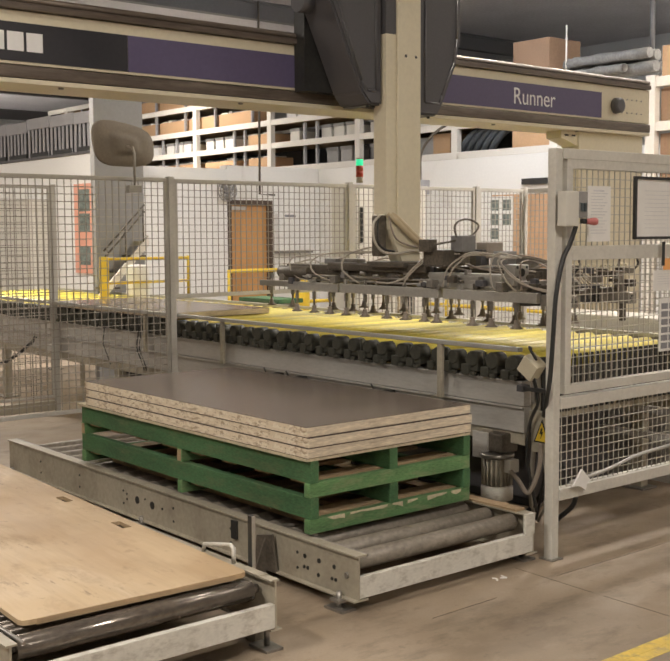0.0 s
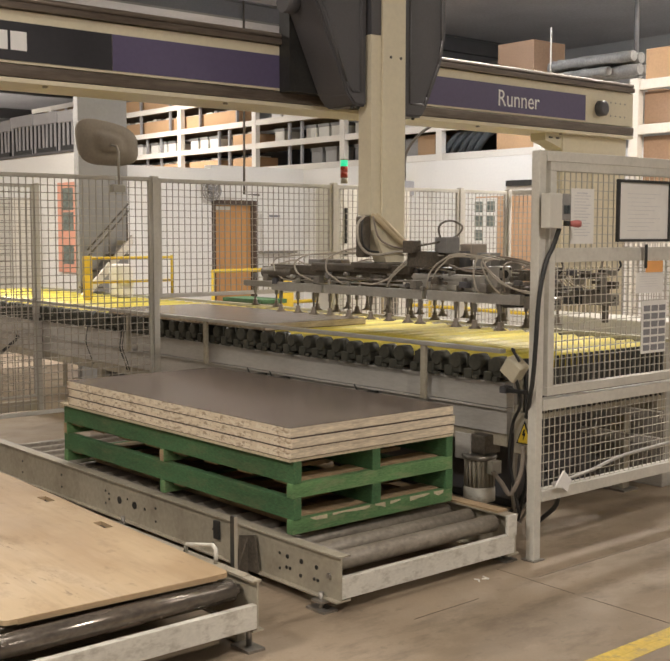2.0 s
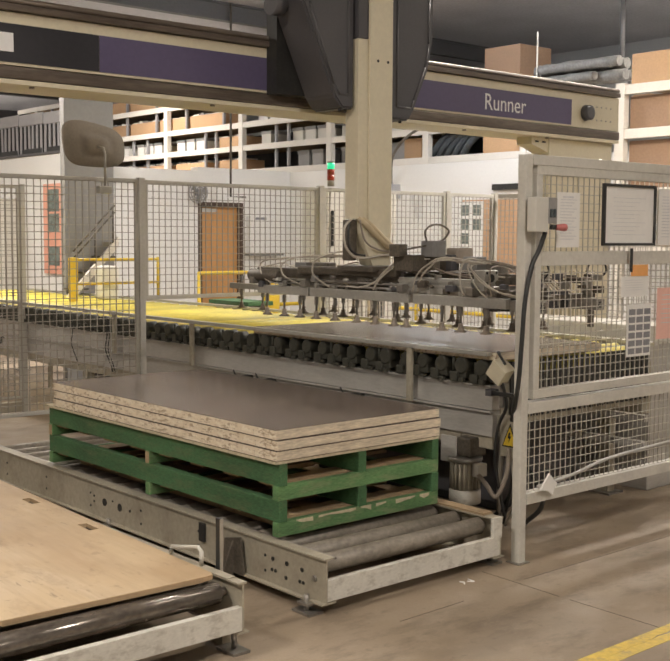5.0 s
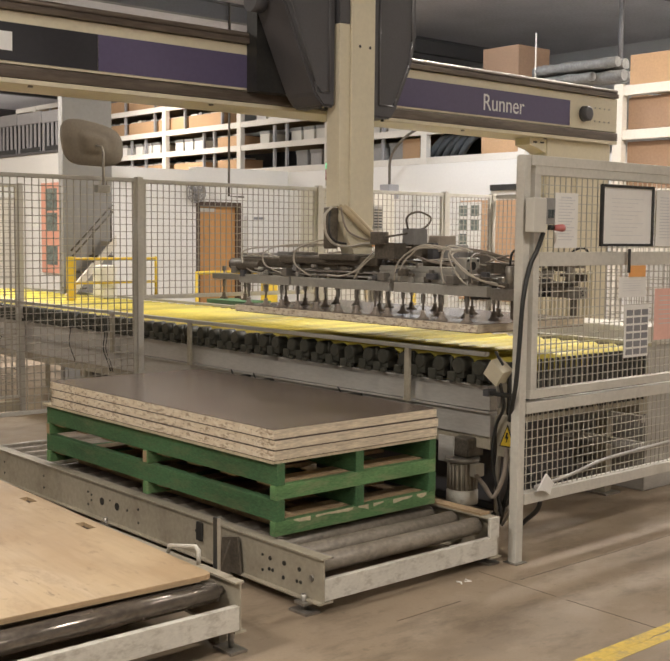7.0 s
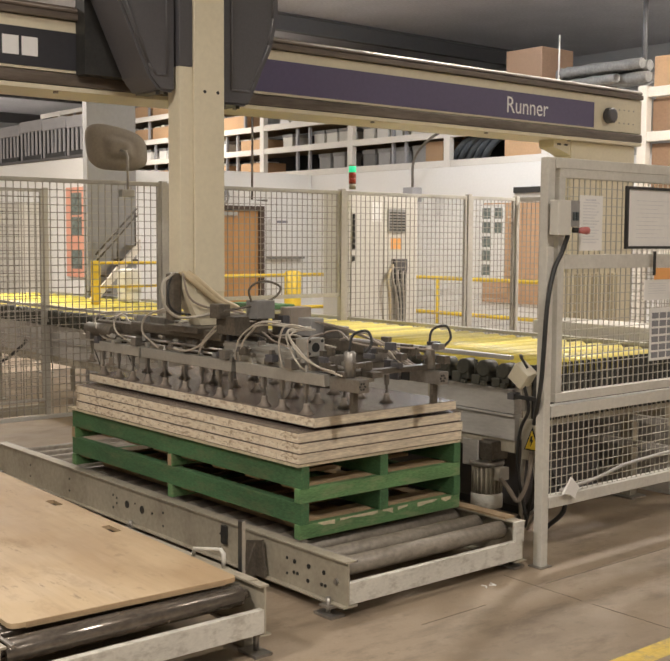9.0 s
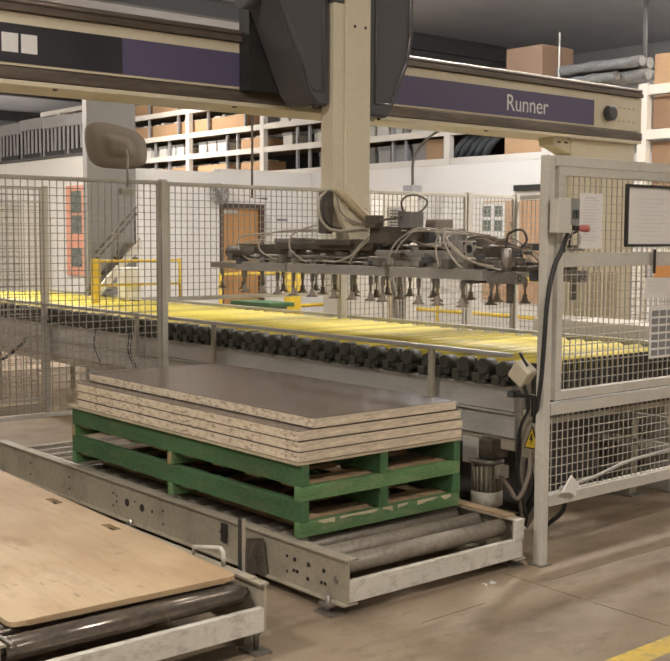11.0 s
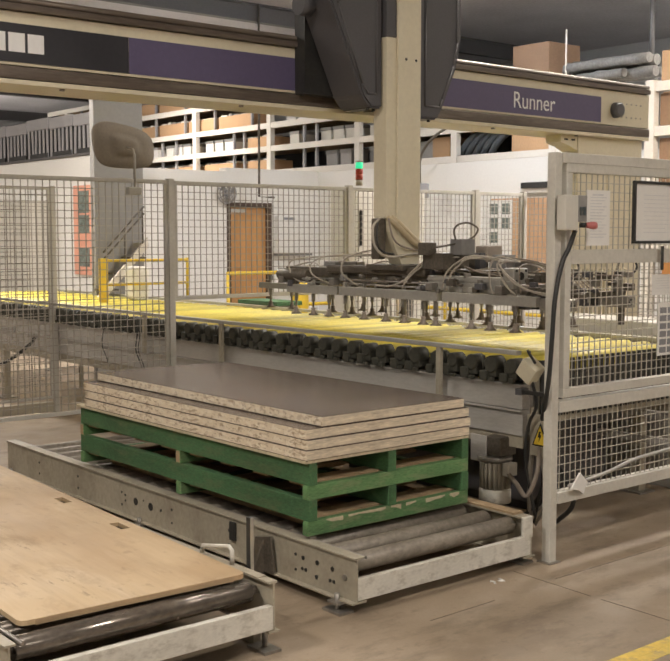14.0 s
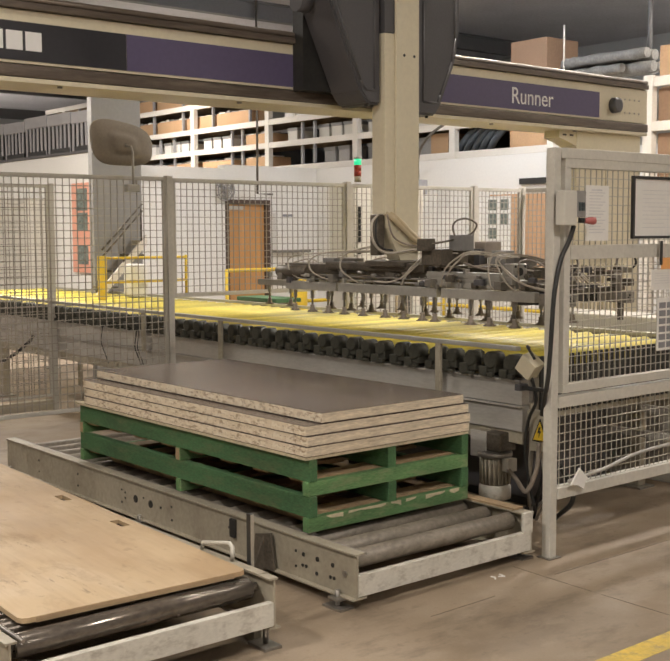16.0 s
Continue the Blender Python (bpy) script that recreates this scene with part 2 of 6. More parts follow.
M["greybox"] = mat("grey_bin", (0.265, 0.258, 0.248), 0.6, 0, 0.12, 3, 40, 0.05, island=0.25)
M["rackwhite"] = mat("off_white_rack_paint", (0.74, 0.70, 0.63), 0.5, 0, 0.05, 2, 40, 0.03)
M["cork"] = mat("orange_cork_board", (0.56, 0.36, 0.22), 0.85, 0, 0.1, 6, 80, 0.1)
M["foil"] = mat("dusty_grey_insulation", (0.17, 0.165, 0.155), 0.6, 0, 0.3, 7, 30, 0.6, 0.6, (0.12, 0.11, 0.10))
M["paper"] = mat("white_paper", (0.80, 0.79, 0.76), 0.7, 0, 0.03, 4, 30, 0.02)
M["ink"] = mat("grey_ink", (0.25, 0.25, 0.27), 0.7, 0, 0.1, 10, 50, 0)
M["faint"] = mat("faint_grey_print", (0.64, 0.64, 0.65), 0.7, 0, 0.1, 10, 50, 0)
M["pink"] = mat("orange_red_sign", (0.76, 0.38, 0.27), 0.6, 0, 0.06, 3, 40, 0)
M["pinkpaper"] = mat("pink_paper", (0.82, 0.50, 0.42), 0.7, 0, 0.04, 3, 40, 0)
M["orange"] = mat("orange_label", (0.85, 0.42, 0.14), 0.6, 0, 0.05, 3, 40, 0)
M["picture"] = mat("dark_picture_area", (0.06, 0.075, 0.08), 0.4, 0, 0.5, 9, 60, 0)
M["grime"] = mat("floor_grime", (0.14, 0.108, 0.078), 0.8, 0, 0.3, 6, 50, 0)
M["red"] = mat("red_button_plastic", (0.46, 0.14, 0.13), 0.35, 0, 0.05, 5, 40, 0)
M["redlens"] = mat("red_beacon_lens", (0.35, 0.05, 0.03), 0.3, 0, 0.1, 5, 40, 0)
M["greenlens"] = mat("lit_green_beacon_lens", (0.03, 0.55, 0.26), 0.3, 0, 0, 5, 40, 0, emit=1.1)
M["alu"] = mat("brushed_aluminium", (0.55, 0.54, 0.50), 0.4, 0.65, 0.08, 4, 60, 0.03, 0.2, (0.25, 0.22, 0.18))
M["hose"] = mat("pale_grey_hose", (0.48, 0.44, 0.37), 0.5, 0, 0.1, 4, 40, 0.02)
M["hose_tan"] = mat("tan_corrugated_hose", (0.52, 0.43, 0.28), 0.55, 0, 0.1, 4, 40, 0.05)
M["rubber"] = mat("grey_brown_rubber", (0.30, 0.255, 0.21), 0.6, 0, 0.1, 6, 50, 0.05)
M["cabinet"] = mat("pale_grey_cabinet", (0.62, 0.60, 0.54), 0.5, 0, 0.04, 2, 40, 0.02)
M["mirror_back"] = mat("dusty_olive_brown_plastic", (0.235, 0.202, 0.16), 0.85, 0, 0.1, 4, 60, 0.05)
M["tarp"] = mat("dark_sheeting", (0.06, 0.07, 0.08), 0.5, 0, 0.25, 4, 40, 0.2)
M["greyplastic"] = mat("grey_plastic_crate", (0.34, 0.335, 0.345), 0.5, 0, 0.12, 3, 40, 0.05, 0.2, (0.2, 0.19, 0.18))
M["linepaint"] = mat("worn_yellow_floor_paint", (0.66, 0.48, 0.10), 0.6, 0, 0.15, 6, 40, 0.1, 1.0, (0.30, 0.235, 0.16))
M["lampglow"] = mat("lamp_glow", (1.0, 0.9, 0.75), 0.5, 0, 0, 5, 40, 0, emit=25)


# ---------------------------------------------------------------- mesh helpers
def box(bm, x0, x1, y0, y1, z0, z1, bev=0.0):
    vs = [bm.verts.new((x, y, z)) for x in (x0, x1) for y in (y0, y1) for z in (z0, z1)]
    fs = [bm.faces.new([vs[i] for i in q]) for q in ((0, 1, 3, 2), (4, 6, 7, 5), (0, 4, 5, 1), (2, 3, 7, 6), (0, 2, 6, 4), (1, 5, 7, 3))]
    if bev:
        es = list({e for f in fs for e in f.edges})
        bmesh.ops.bevel(bm, geom=es, offset=bev, segments=2, affect="EDGES", profile=0.6)
    return bm


def B(*a, bev=0.0):
    return box(bmesh.new(), *a, bev=bev)


def tube(bm, pts, r, seg=10, caps=True):
    """A round bar or hose through the points."""
    pts = [Vector(q) for q in pts]
    rings, side = [], None
    for i, q in enumerate(pts):
        d = (pts[min(i + 1, len(pts) - 1)] - pts[max(i - 1, 0)]).normalized()
        if side is None:
            side = d.orthogonal().normalized()
        side = (side - d * side.dot(d)).normalized()
        up = d.cross(side)
        rad = r[i] if isinstance(r, (list, tuple)) else r
        rings.append([bm.verts.new(q + rad * (math.cos(a) * side + math.sin(a) * up)) for a in (2 * math.pi * k / seg for k in range(seg))])
    for a, b in zip(rings, rings[1:]):
        for k in range(seg):
            f = bm.faces.new((a[k], a[(k + 1) % seg], b[(k + 1) % seg], b[k]))
            f.smooth = True
    if caps:
        bm.faces.new(rings[0][::-1])
        bm.faces.new(rings[-1])
    return bm


def T(pts, r, seg=10):
    return tube(bmesh.new(), pts, r, seg)


def arc(points, n=8):
    """Points on a smooth curve through the given ones (Catmull-Rom)."""
    p = [Vector(q) for q in points]
    p = [2 * p[0] - p[1]] + p + [2 * p[-1] - p[-2]]
    out = []
    for i in range(1, len(p) - 2):
        for k in range(n):
            u = k / n
            out.append(0.5 * (2 * p[i] + (p[i + 1] - p[i - 1]) * u + (2 * p[i - 1] - 5 * p[i] + 4 * p[i + 1] - p[i + 2]) * u * u
                              + (3 * p[i] - p[i - 1] - 3 * p[i + 1] + p[i + 2]) * u ** 3))
    return out + [p[-2]]


def prism(bm, outline, axis, a, b):
    """An outline in the plane across the axis (x: y,z; y: x,z; z: x,y), drawn out from a to b."""
    def at(u, v, w):
        return {"x": (w, u, v), "y": (u, w, v), "z": (u, v, w)}[axis]
    lo = [bm.verts.new(at(u, v, a)) for u, v in outline]
    hi = [bm.verts.new(at(u, v, b)) for u, v in outline]
    bm.faces.new(lo[::-1])
    bm.faces.new(hi)
    n = len(lo)
    for i in range(n):
        bm.faces.new((lo[i], lo[(i + 1) % n], hi[(i + 1) % n], hi[i]))
    return bm


def thing(name, base, label, category, group="", kind=""):
    ob = new(name)
    ob.location = base
    ob.empty_display_size = 0.1
    return tagged(ob, label, category, group, kind)


def root(ob):
    while ob.parent:
        ob = ob.parent
    return ob


def part(name, bm, material, parent, label=""):
    """One mesh under a thing or a part; the mesh is given in the place's own coordinates."""
    bmesh.ops.translate(bm, verts=bm.verts, vec=-Vector(root(parent).location))
    bmesh.ops.recalc_face_normals(bm, faces=bm.faces)
    me = bpy.data.meshes.new(name)
    bm.to_mesh(me)
    bm.free()
    me.materials.append(material)
    ob = new(name, me)
    ob.parent = parent
    return tagged(ob, label)


def again(ob, shift, parent=None):
    """A like piece that shares the mesh, moved by shift."""
    o = new(ob.name.split(".")[0], ob.data)
    o.parent = parent or ob.parent
    o.location = Vector(ob.location) + Vector(shift)
    return o


def solid(name, bm, material, label, category, group="", kind=""):
    """A thing of one mesh, with its origin at its base."""
    bmesh.ops.recalc_face_normals(bm, faces=bm.faces)
    xs, ys, zs = zip(*(v.co for v in bm.verts))
    base = Vector(((min(xs) + max(xs)) / 2, (min(ys) + max(ys)) / 2, min(zs)))
    bmesh.ops.translate(bm, verts=bm.verts, vec=-base)
    me = bpy.data.meshes.new(name)
    bm.to_mesh(me)
    bm.free()
    me.materials.append(material)
    ob = new(name, me)
    ob.location = base
    return tagged(ob, label, category, group, kind)


def words(text, size, material, m, parent=None, name="lettering", spread=1.0):
    """Raised letters in the built-in font, turned into a mesh."""
    cu = bpy.data.curves.new(name, "FONT")
    cu.body, cu.size, cu.extrude, cu.align_x, cu.align_y = text, size, 0.001, "CENTER", "CENTER"
    cu.space_character = spread
    tmp = new("tmp", cu)
    bpy.context.view_layer.update()
    me = bpy.data.meshes.new_from_object(tmp.evaluated_get(bpy.context.evaluated_depsgraph_get()))
    bpy.data.objects.remove(tmp)
    me.transform(m)
    if parent:
        me.transform(Matrix.Translation(-Vector(root(parent).location)))
    me.materials.append(material)
    ob = new(name, me)
    ob.parent = parent
    return ob


# ---------------------------------------------------------------- the hall
def hall():
    tagged(solid("floor", B(-34, 10, -10, 18, -0.2, 0), M["floor"], "worn grey-brown concrete factory floor with stains", "floor", kind="structure"))
    tagged(solid("ceiling", B(-34, 10, -10, 18, 5.2, 5.4), M["ceil"], "grey sheet roof of the hall", "ceiling", kind="structure"))
    solid("wall_west", B(-34.2, -34, -10, 18, 0, 5.2), M["greywall"], "grey hall wall far behind the racks", "wall", kind="structure")
    solid("wall_east", B(10, 10.2, -10, 18, 0, 5.2), M["greywall"], "grey hall wall", "wall", kind="structure")
    solid("wall_north", B(-34, 10, 18, 18.2, 0, 5.2), M["greywall"], "grey hall wall behind the office", "wall", kind="structure")
    solid("wall_south", B(-34, 10, -10.2, -10, 0, 5.2), M["greywall"], "grey hall wall", "wall", kind="structure")
    for i in range(8):
        x = -31.4 + i * 5.6
        bm = bmesh.new()
        box(bm, x - 0.07, x + 0.07, -9.9, 17.9, 4.92, 4.94)
        box(bm, x - 0.01, x + 0.01, -9.9, 17.9, 4.94, 5.17)
        box(bm, x - 0.07, x + 0.07, -9.9, 17.9, 5.17, 5.198)
        solid("roof_beam", bm, M["darksteel"], "dark steel roof beam under the roof sheets", "beam", "roof beams", "structure")
    for x, y, watts in LAMPS:
        t = thing("high_bay_light", (x, y, LAMP_Z), "round industrial high-bay lamp below the roof, unseen", "lamp", "high-bay lamps")
        part("housing", T([(x, y, LAMP_Z), (x, y, LAMP_Z + 0.05), (x, y, LAMP_Z + 0.22), (x, y, LAMP_Z + 0.30)], [0.32, 0.31, 0.14, 0.08], 20), M["alu"], t)
        part("hanger", T([(x, y, LAMP_Z + 0.28), (x, y, 5.2)], 0.012, 6), M["darksteel"], t)
        part("lens", T([(x, y, LAMP_Z - 0.012), (x, y, LAMP_Z - 0.001)], 0.295, 20), M["lampglow"], t, "glowing lens")
    x, y, z = BARE_LAMP
    t = thing("bare_bulb_light", (x, y, z), "bare cool-white lamp on a cable below the roof", "lamp", "high-bay lamps")
    part("holder", T([(x, y, z + 0.15), (x, y, z + 0.17), (x, y, z + 0.30)], [0.05, 0.06, 0.04], 14), M["alu"], t)
    part("cable", T([(x, y, z + 0.28), (x, y, 5.2)], 0.008, 6), M["darksteel"], t)


hall()


# ---------------------------------------------------------------- roller beds on the floor
def roller_bed(x_front, x_back, y0, y1, top, label, shiny):
    """A low roller conveyor: two channel rails, white end beams, rollers and feet."""
    t = thing("roller_conveyor", (x_front, (y0 + y1) / 2, 0), label, "conveyor", "low roller conveyors")
    low = top - 0.20
    for y, s in ((y0, 1), (y1, -1)):
        inner = 0.028 if shiny else 0.055
        outline = [(-0.024, low), (inner, low), (inner, low + 0.009), (0.008, low + 0.009), (0.008, top - 0.008), (inner, top - 0.008), (inner, top - 0.001),
                   (-0.012, top - 0.001), (-0.012, top - 0.009), (0, top - 0.009), (0, low + 0.007), (-0.024, low + 0.007)]
        bm = prism(bmesh.new(), [(y + s * d, z) for d, z in outline], "x", x_back, x_front)
        rail = part("side_rail", bm, M["grey_paint"], t)
        # bolt heads and drilled holes along the rail
        for k in range(14):
            x = x_front - 0.42 - k * 0.53
            if x < x_back + 0.05:
                break
            for dz, r in ((0.055, 0.007), (0.125, 0.007)):
                yy = y - s * 0.003
                part("bolt", T([(x, yy, low + dz), (x, yy + s * 0.006, low + dz)], r, 8), M["black"], rail)
    part("top_ledge", B(x_back, x_front - 0.07, y1 - (0.03 if shiny else 0.055), y1 + 0.012, top + 0.0003, top + (0.0026 if shiny else 0.012), bev=0.001), M["plyedge" if not shiny else "grey_paint"], t, "worn tan ledge")
    if not shiny:
        part("end_cap", B(x_front - 0.012, x_front + 0.006, y1 - 0.065, y1 - 0.001, top - 0.10, top + 0.002, bev=0.003), M["white_worn"], t)
    part("lip", T([(x_back, y0 + 0.05, top - 0.006), (x_front, y0 + 0.05, top - 0.006)], 0.007, 8), M["steel"], t)
    part("end_beam", B(x_front - 0.03, x_front, y0 + 0.008, y1 - 0.008, low + 0.012, low + 0.105, bev=0.003), M["white_worn"], t, "scuffed white end beam")
    part("end_beam", B(x_back, x_back + 0.03, y0 + 0.008, y1 - 0.008, low + 0.012, low + 0.105, bev=0.003), M["grey_paint"], t)
    first = None
    n = int((x_front - x_back - 0.1) / 0.16)
    for k in range(n):
        x = x_front - 0.10 - k * 0.16
        if first is None:
            y_a, y_b = y0 + 0.02, y1 - 0.02
            bm = tube(bmesh.new(), [(x, y_a, top - 0.054), (x, y_a + 0.04, top - 0.054)], 0.018, 10)
            tube(bm, [(x, y_b - 0.04, top - 0.054), (x, y_b, top - 0.054)], 0.018, 10)
            tube(bm, [(x, y_a + 0.035, top - 0.054), (x, y_a + 0.037, top - 0.054), (x, y_b - 0.037, top - 0.054), (x, y_b - 0.035, top - 0.054)], [0.039, 0.042, 0.042, 0.039], 24)
            first = part("roller", bm, M["roller_shiny" if shiny else "roller"], t)
        else:
            again(first, (x - (x_front - 0.10), 0, 0))
    for x in (x_front - 0.10, (x_front + x_back) / 2, x_back + 0.1):
        for y, s in ((y0, -1), (y1, 1)):
            bm = B(x - 0.06, x + 0.06, min(y - s * 0.02, y + s * 0.06), max(y - s * 0.02, y + s * 0.06), 0.0, 0.012, bev=0.002)
            tube(bm, [(x, y + s * 0.025, 0.01), (x, y + s * 0.025, low + 0.03)], 0.012, 8)
            box(bm, x - 0.035, x + 0.035, min(y - s * 0.03, y + s * 0.05), max(y - s * 0.03, y + s * 0.05), low - 0.012, low - 0.002)
            part("foot", bm, M["steel"], t)
    return t


def stop_bracket():
    """Bent steel stops between the two roller beds."""
    x, y = -3.545, 2.49
    t = thing("stop_bracket", (x, y, 0), "dark bent steel stop beside the roller bed", "bracket")
    part("blade", B(x - 0.02, x + 0.008, y - 0.008, y + 0.008, 0.20, 0.498, bev=0.002), M["black"], t)
    part("wear_edge", B(x + 0.0085, x + 0.012, y - 0.008, y + 0.006, 0.21, 0.498), M["alu"], t, "bright worn edge")
    part("foot", B(x - 0.06, x + 0.04, y - 0.02, y + 0.03, 0.0, 0.20, bev=0.004), M["grey_paint"], t)
    t = thing("wire_hoop", (-3.7, 2.44, 0.30), "pale bent wire hoop on the rail", "hoop")
    part("hoop", T([(-3.83, 2.445, 0.303), (-3.82, 2.445, 0.335), (-3.63, 2.445, 0.372), (-3.61, 2.445, 0.36), (-3.61, 2.445, 0.303)], 0.009, 8), M["white_worn"], t)
    t = thing("guide_plate", (-4.1, 2.96, 0), "grey angled guide plate on the roller bed rail", "bracket")
    part("plate", prism(bmesh.new(), [(-4.22, 0.05), (-4.05, 0.05), (-4.08, 0.225), (-4.2, 0.20)], "y", 2.975, 2.985), M["soot"], t)
    part("gusset", prism(bmesh.new(), [(2.90, 0.02), (2.975, 0.02), (2.975, 0.2)], "x", -4.14, -4.13), M["soot"], t)
    part("clip", B(-4.43, -4.385, 2.985, 2.998, 0.135, 0.225, bev=0.003), M["black"], t)


def rail_holes():
    """Drilled holes and slots in the rail of the bed with the pallets."""
    t = thing("hole_plate", (-4.5, 2.99, 0.1), "pierced steel mounting holes in the grey rail", "plate")
    for x, z, r in ((-5.355, 0.150, 0.021), (-5.195, 0.150, 0.021), (-5.47, 0.165, 0.006), (-5.47, 0.135, 0.006), (-5.09, 0.15, 0.007), (-5.27, 0.17, 0.005),
                    (-3.865, 0.17, 0.010), (-3.765, 0.17, 0.011), (-3.66, 0.167, 0.010), (-3.87, 0.12, 0.008), (-3.845, 0.12, 0.008), (-3.77, 0.105, 0.009), (-3.675, 0.112, 0.008), (-3.65, 0.112, 0.008)):
        part("hole", T([(x, 2.9965, z), (x, 3.001, z)], r, 14), M["black"], t)
    part("bolt_head", T([(-3.575, 2.992, 0.150), (-3.575, 3.0, 0.150)], 0.013, 10), M["steel"], t)


# ---------------------------------------------------------------- pallets, sheets
def pallet(x0, x1, y0, y1, z, rail, beam, label):
    """A crib pallet: three cross rails on edge, three long beams on them, thin slats between."""
    t = thing("pallet", ((x0 + x1) / 2, (y0 + y1) / 2, z), label, "pallet", "green pallets")
    rnd = random.Random(int(z * 1000))
    for x in (x0, (x0 + x1) / 2 - 0.02, x1 - 0.04):
        bm = B(x, x + 0.04, y0 - 0.004, y1 + 0.004, z, z + rail, bev=0.003)
        rail_part = part("cross_rail", bm, M["green_y"], t)
        for y, s in ((y0 - 0.0045, -1), (y1 + 0.0045, 1)):
            part("cut_end", B(x + 0.003, x + 0.037, min(y, y + s * 0.0015), max(y, y + s * 0.0015), z + 0.004, z + rail - 0.004), M["green_y" if z < 0.3 or x == x1 - 0.04 else "rawwood"], rail_part, "scuffed sawn end")
    for y, w in ((y0, 0.045), ((y0 + y1) / 2 - 0.03, 0.05), (y1 - 0.045, 0.045)):
        part("long_beam", B(x0 - rnd.uniform(0, 0.01), x1 + rnd.uniform(0.001, 0.008), y, y + w, z + rail, z + rail + beam, bev=0.004), M["green"], t)
    n = 8
    for k in range(n):
        w = rnd.uniform(0.10, 0.14)
        x = x0 + 0.02 + (x1 - x0 - 0.2) * k / (n - 1)
        part("slat", B(x, x + w, y0 + 0.028, y1 - 0.028, z + rail - 0.0175, z + rail - 0.0005, bev=0.0015), M["rawwood"], t, "raw weathered slat")
    if z < 0.3:
        for y in (y0 + 0.17, (y0 + y1) / 2 - 0.05, y1 - 0.27):
            part("runner", B(x0 + 0.05, x1 - 0.07, y, y + 0.10, 0.2385, z - 0.0005, bev=0.003), M["rawwood"], t, "raw wooden bottom runner")
        # splintered bare wood along the front rail
        n = 26
        ys = [y0 + 0.10 + (y1 - y0 - 0.16) * k / n for k in range(n + 1)]
        low = [(y, z + rail - 0.006 - 0.022 * abs(math.sin(k * 0.55)) * rnd.uniform(0.3, 1.0)) for k, y in enumerate(ys)]
        for (ya, za), (yb, zb) in zip(low, low[1:]):
            if rnd.random() < 0.8:
                part("splinter", prism(bmesh.new(), [(ya, z + rail - 0.001), (yb, z + rail - 0.001), (yb, zb), (ya, za)], "x", x1 - 0.002, x1 + 0.0012), M["rawpale"], t, "bare splintered wood")
    return t


PANEL_T, PANEL_L, MOVING_W = 0.047, 2.10, 0.90


def panel(x1, y0, z, label, PANEL_W=1.03):
    """A laminated particle board; x1, y0, z: its front corner, underside."""
    t = thing("laminated_board", (x1 - PANEL_L / 2, y0 + PANEL_W / 2, z), label, "board", "laminated boards")
    part("core", B(x1 - PANEL_L, x1, y0, y0 + PANEL_W, z + 0.004, z + PANEL_T - 0.0025), M["chip"], t, "raw particle board core")
    part("end_face", B(x1 - 0.002, x1 + 0.0008, y0 + 0.0015, y0 + PANEL_W - 0.0015, z + 0.005, z + PANEL_T - 0.0035), M["chip_end"], t, "plain sawn end")
    part("laminate", B(x1 - PANEL_L + 0.001, x1 - 0.001, y0 + 0.001, y0 + PANEL_W - 0.001, z + PANEL_T - 0.0025, z + PANEL_T), M["laminate"], t, "grey-brown glossy laminate face")
    part("laminate", B(x1 - PANEL_L + 0.003, x1 - 0.003, y0 + 0.003, y0 + PANEL_W - 0.003, z, z + 0.004), M["laminate"], t, "grey-brown laminate underside")
    return t


def plywood(x0, x1, y0, y1, z):
    t = thing("plywood_sheet", ((x0 + x1) / 2, (y0 + y1) / 2, z), "worn tan plywood sheet with two hand slots on rollers", "plywood")
    slots = [(-4.97, 2.323), (-4.363, 2.323)]
    xs = [x0] + [v for sx, _ in sorted(slots) for v in (sx - 0.06, sx + 0.06)] + [x1]
    bm = bmesh.new()
    r = 0.028
    prism(bm, [(x0, y0), (x1 - r, y0), (x1 - r * 0.3, y0 + r * 0.3), (x1, y0 + r), (x1, 2.302), (x0, 2.302)], "z", z + 0.003, z + 0.021)
    for a, b in zip(xs[::2], xs[1::2]):
        box(bm, a, b, 2.302, 2.345, z + 0.003, z + 0.021)
    prism(bm, [(x0, 2.345), (x1, 2.345), (x1, y1 - r), (x1 - r * 0.3, y1 - r * 0.3), (x1 - r, y1), (x0, y1)], "z", z + 0.003, z + 0.021)
    bmesh.ops.remove_doubles(bm, verts=bm.verts, dist=0.0001)
    part("face", bm, M["ply"], t)
    part("edge", B(x1 - 0.06, x1 + 0.001, y0 + 0.055, y1 - 0.055, z, z + 0.018), M["plyedge"], t)
    # the sheet lies a little askew, turned about its front corner
    turn = Matrix.Translation((x1, y1, 0)) @ Matrix.Rotation(math.radians(-2.3), 4, "Z") @ Matrix.Translation((-x1, -y1, 0))
    t.matrix_basis = turn @ t.matrix_basis
    return t


roller_bed(-3.50, -7.05, 3.00, 4.115, 0.25, "grey low roller conveyor carrying the green pallets", False)
roller_bed(-3.34, -7.05, 1.40, 2.455, 0.30, "grey low roller conveyor carrying a plywood sheet", True)
stop_bracket()
rail_holes()
plywood(-6.4, -3.43, 1.495, 2.388, 0.30)
pallet(-6.03, -3.85, 3.02, 4.03, 0.2645, 0.066, 0.096, "green stained wooden pallet on the rollers")
pallet(-6.03, -3.85, 3.02, 4.03, 0.427, 0.066, 0.101, "green stained wooden pallet under the board stack")
solid("slip_sheet", B(-6.05, -3.845, 3.0, 4.03, 0.5945, 0.6065), M["rawpale"], "thin raw fibreboard slip sheet on the pallet", "sheet")
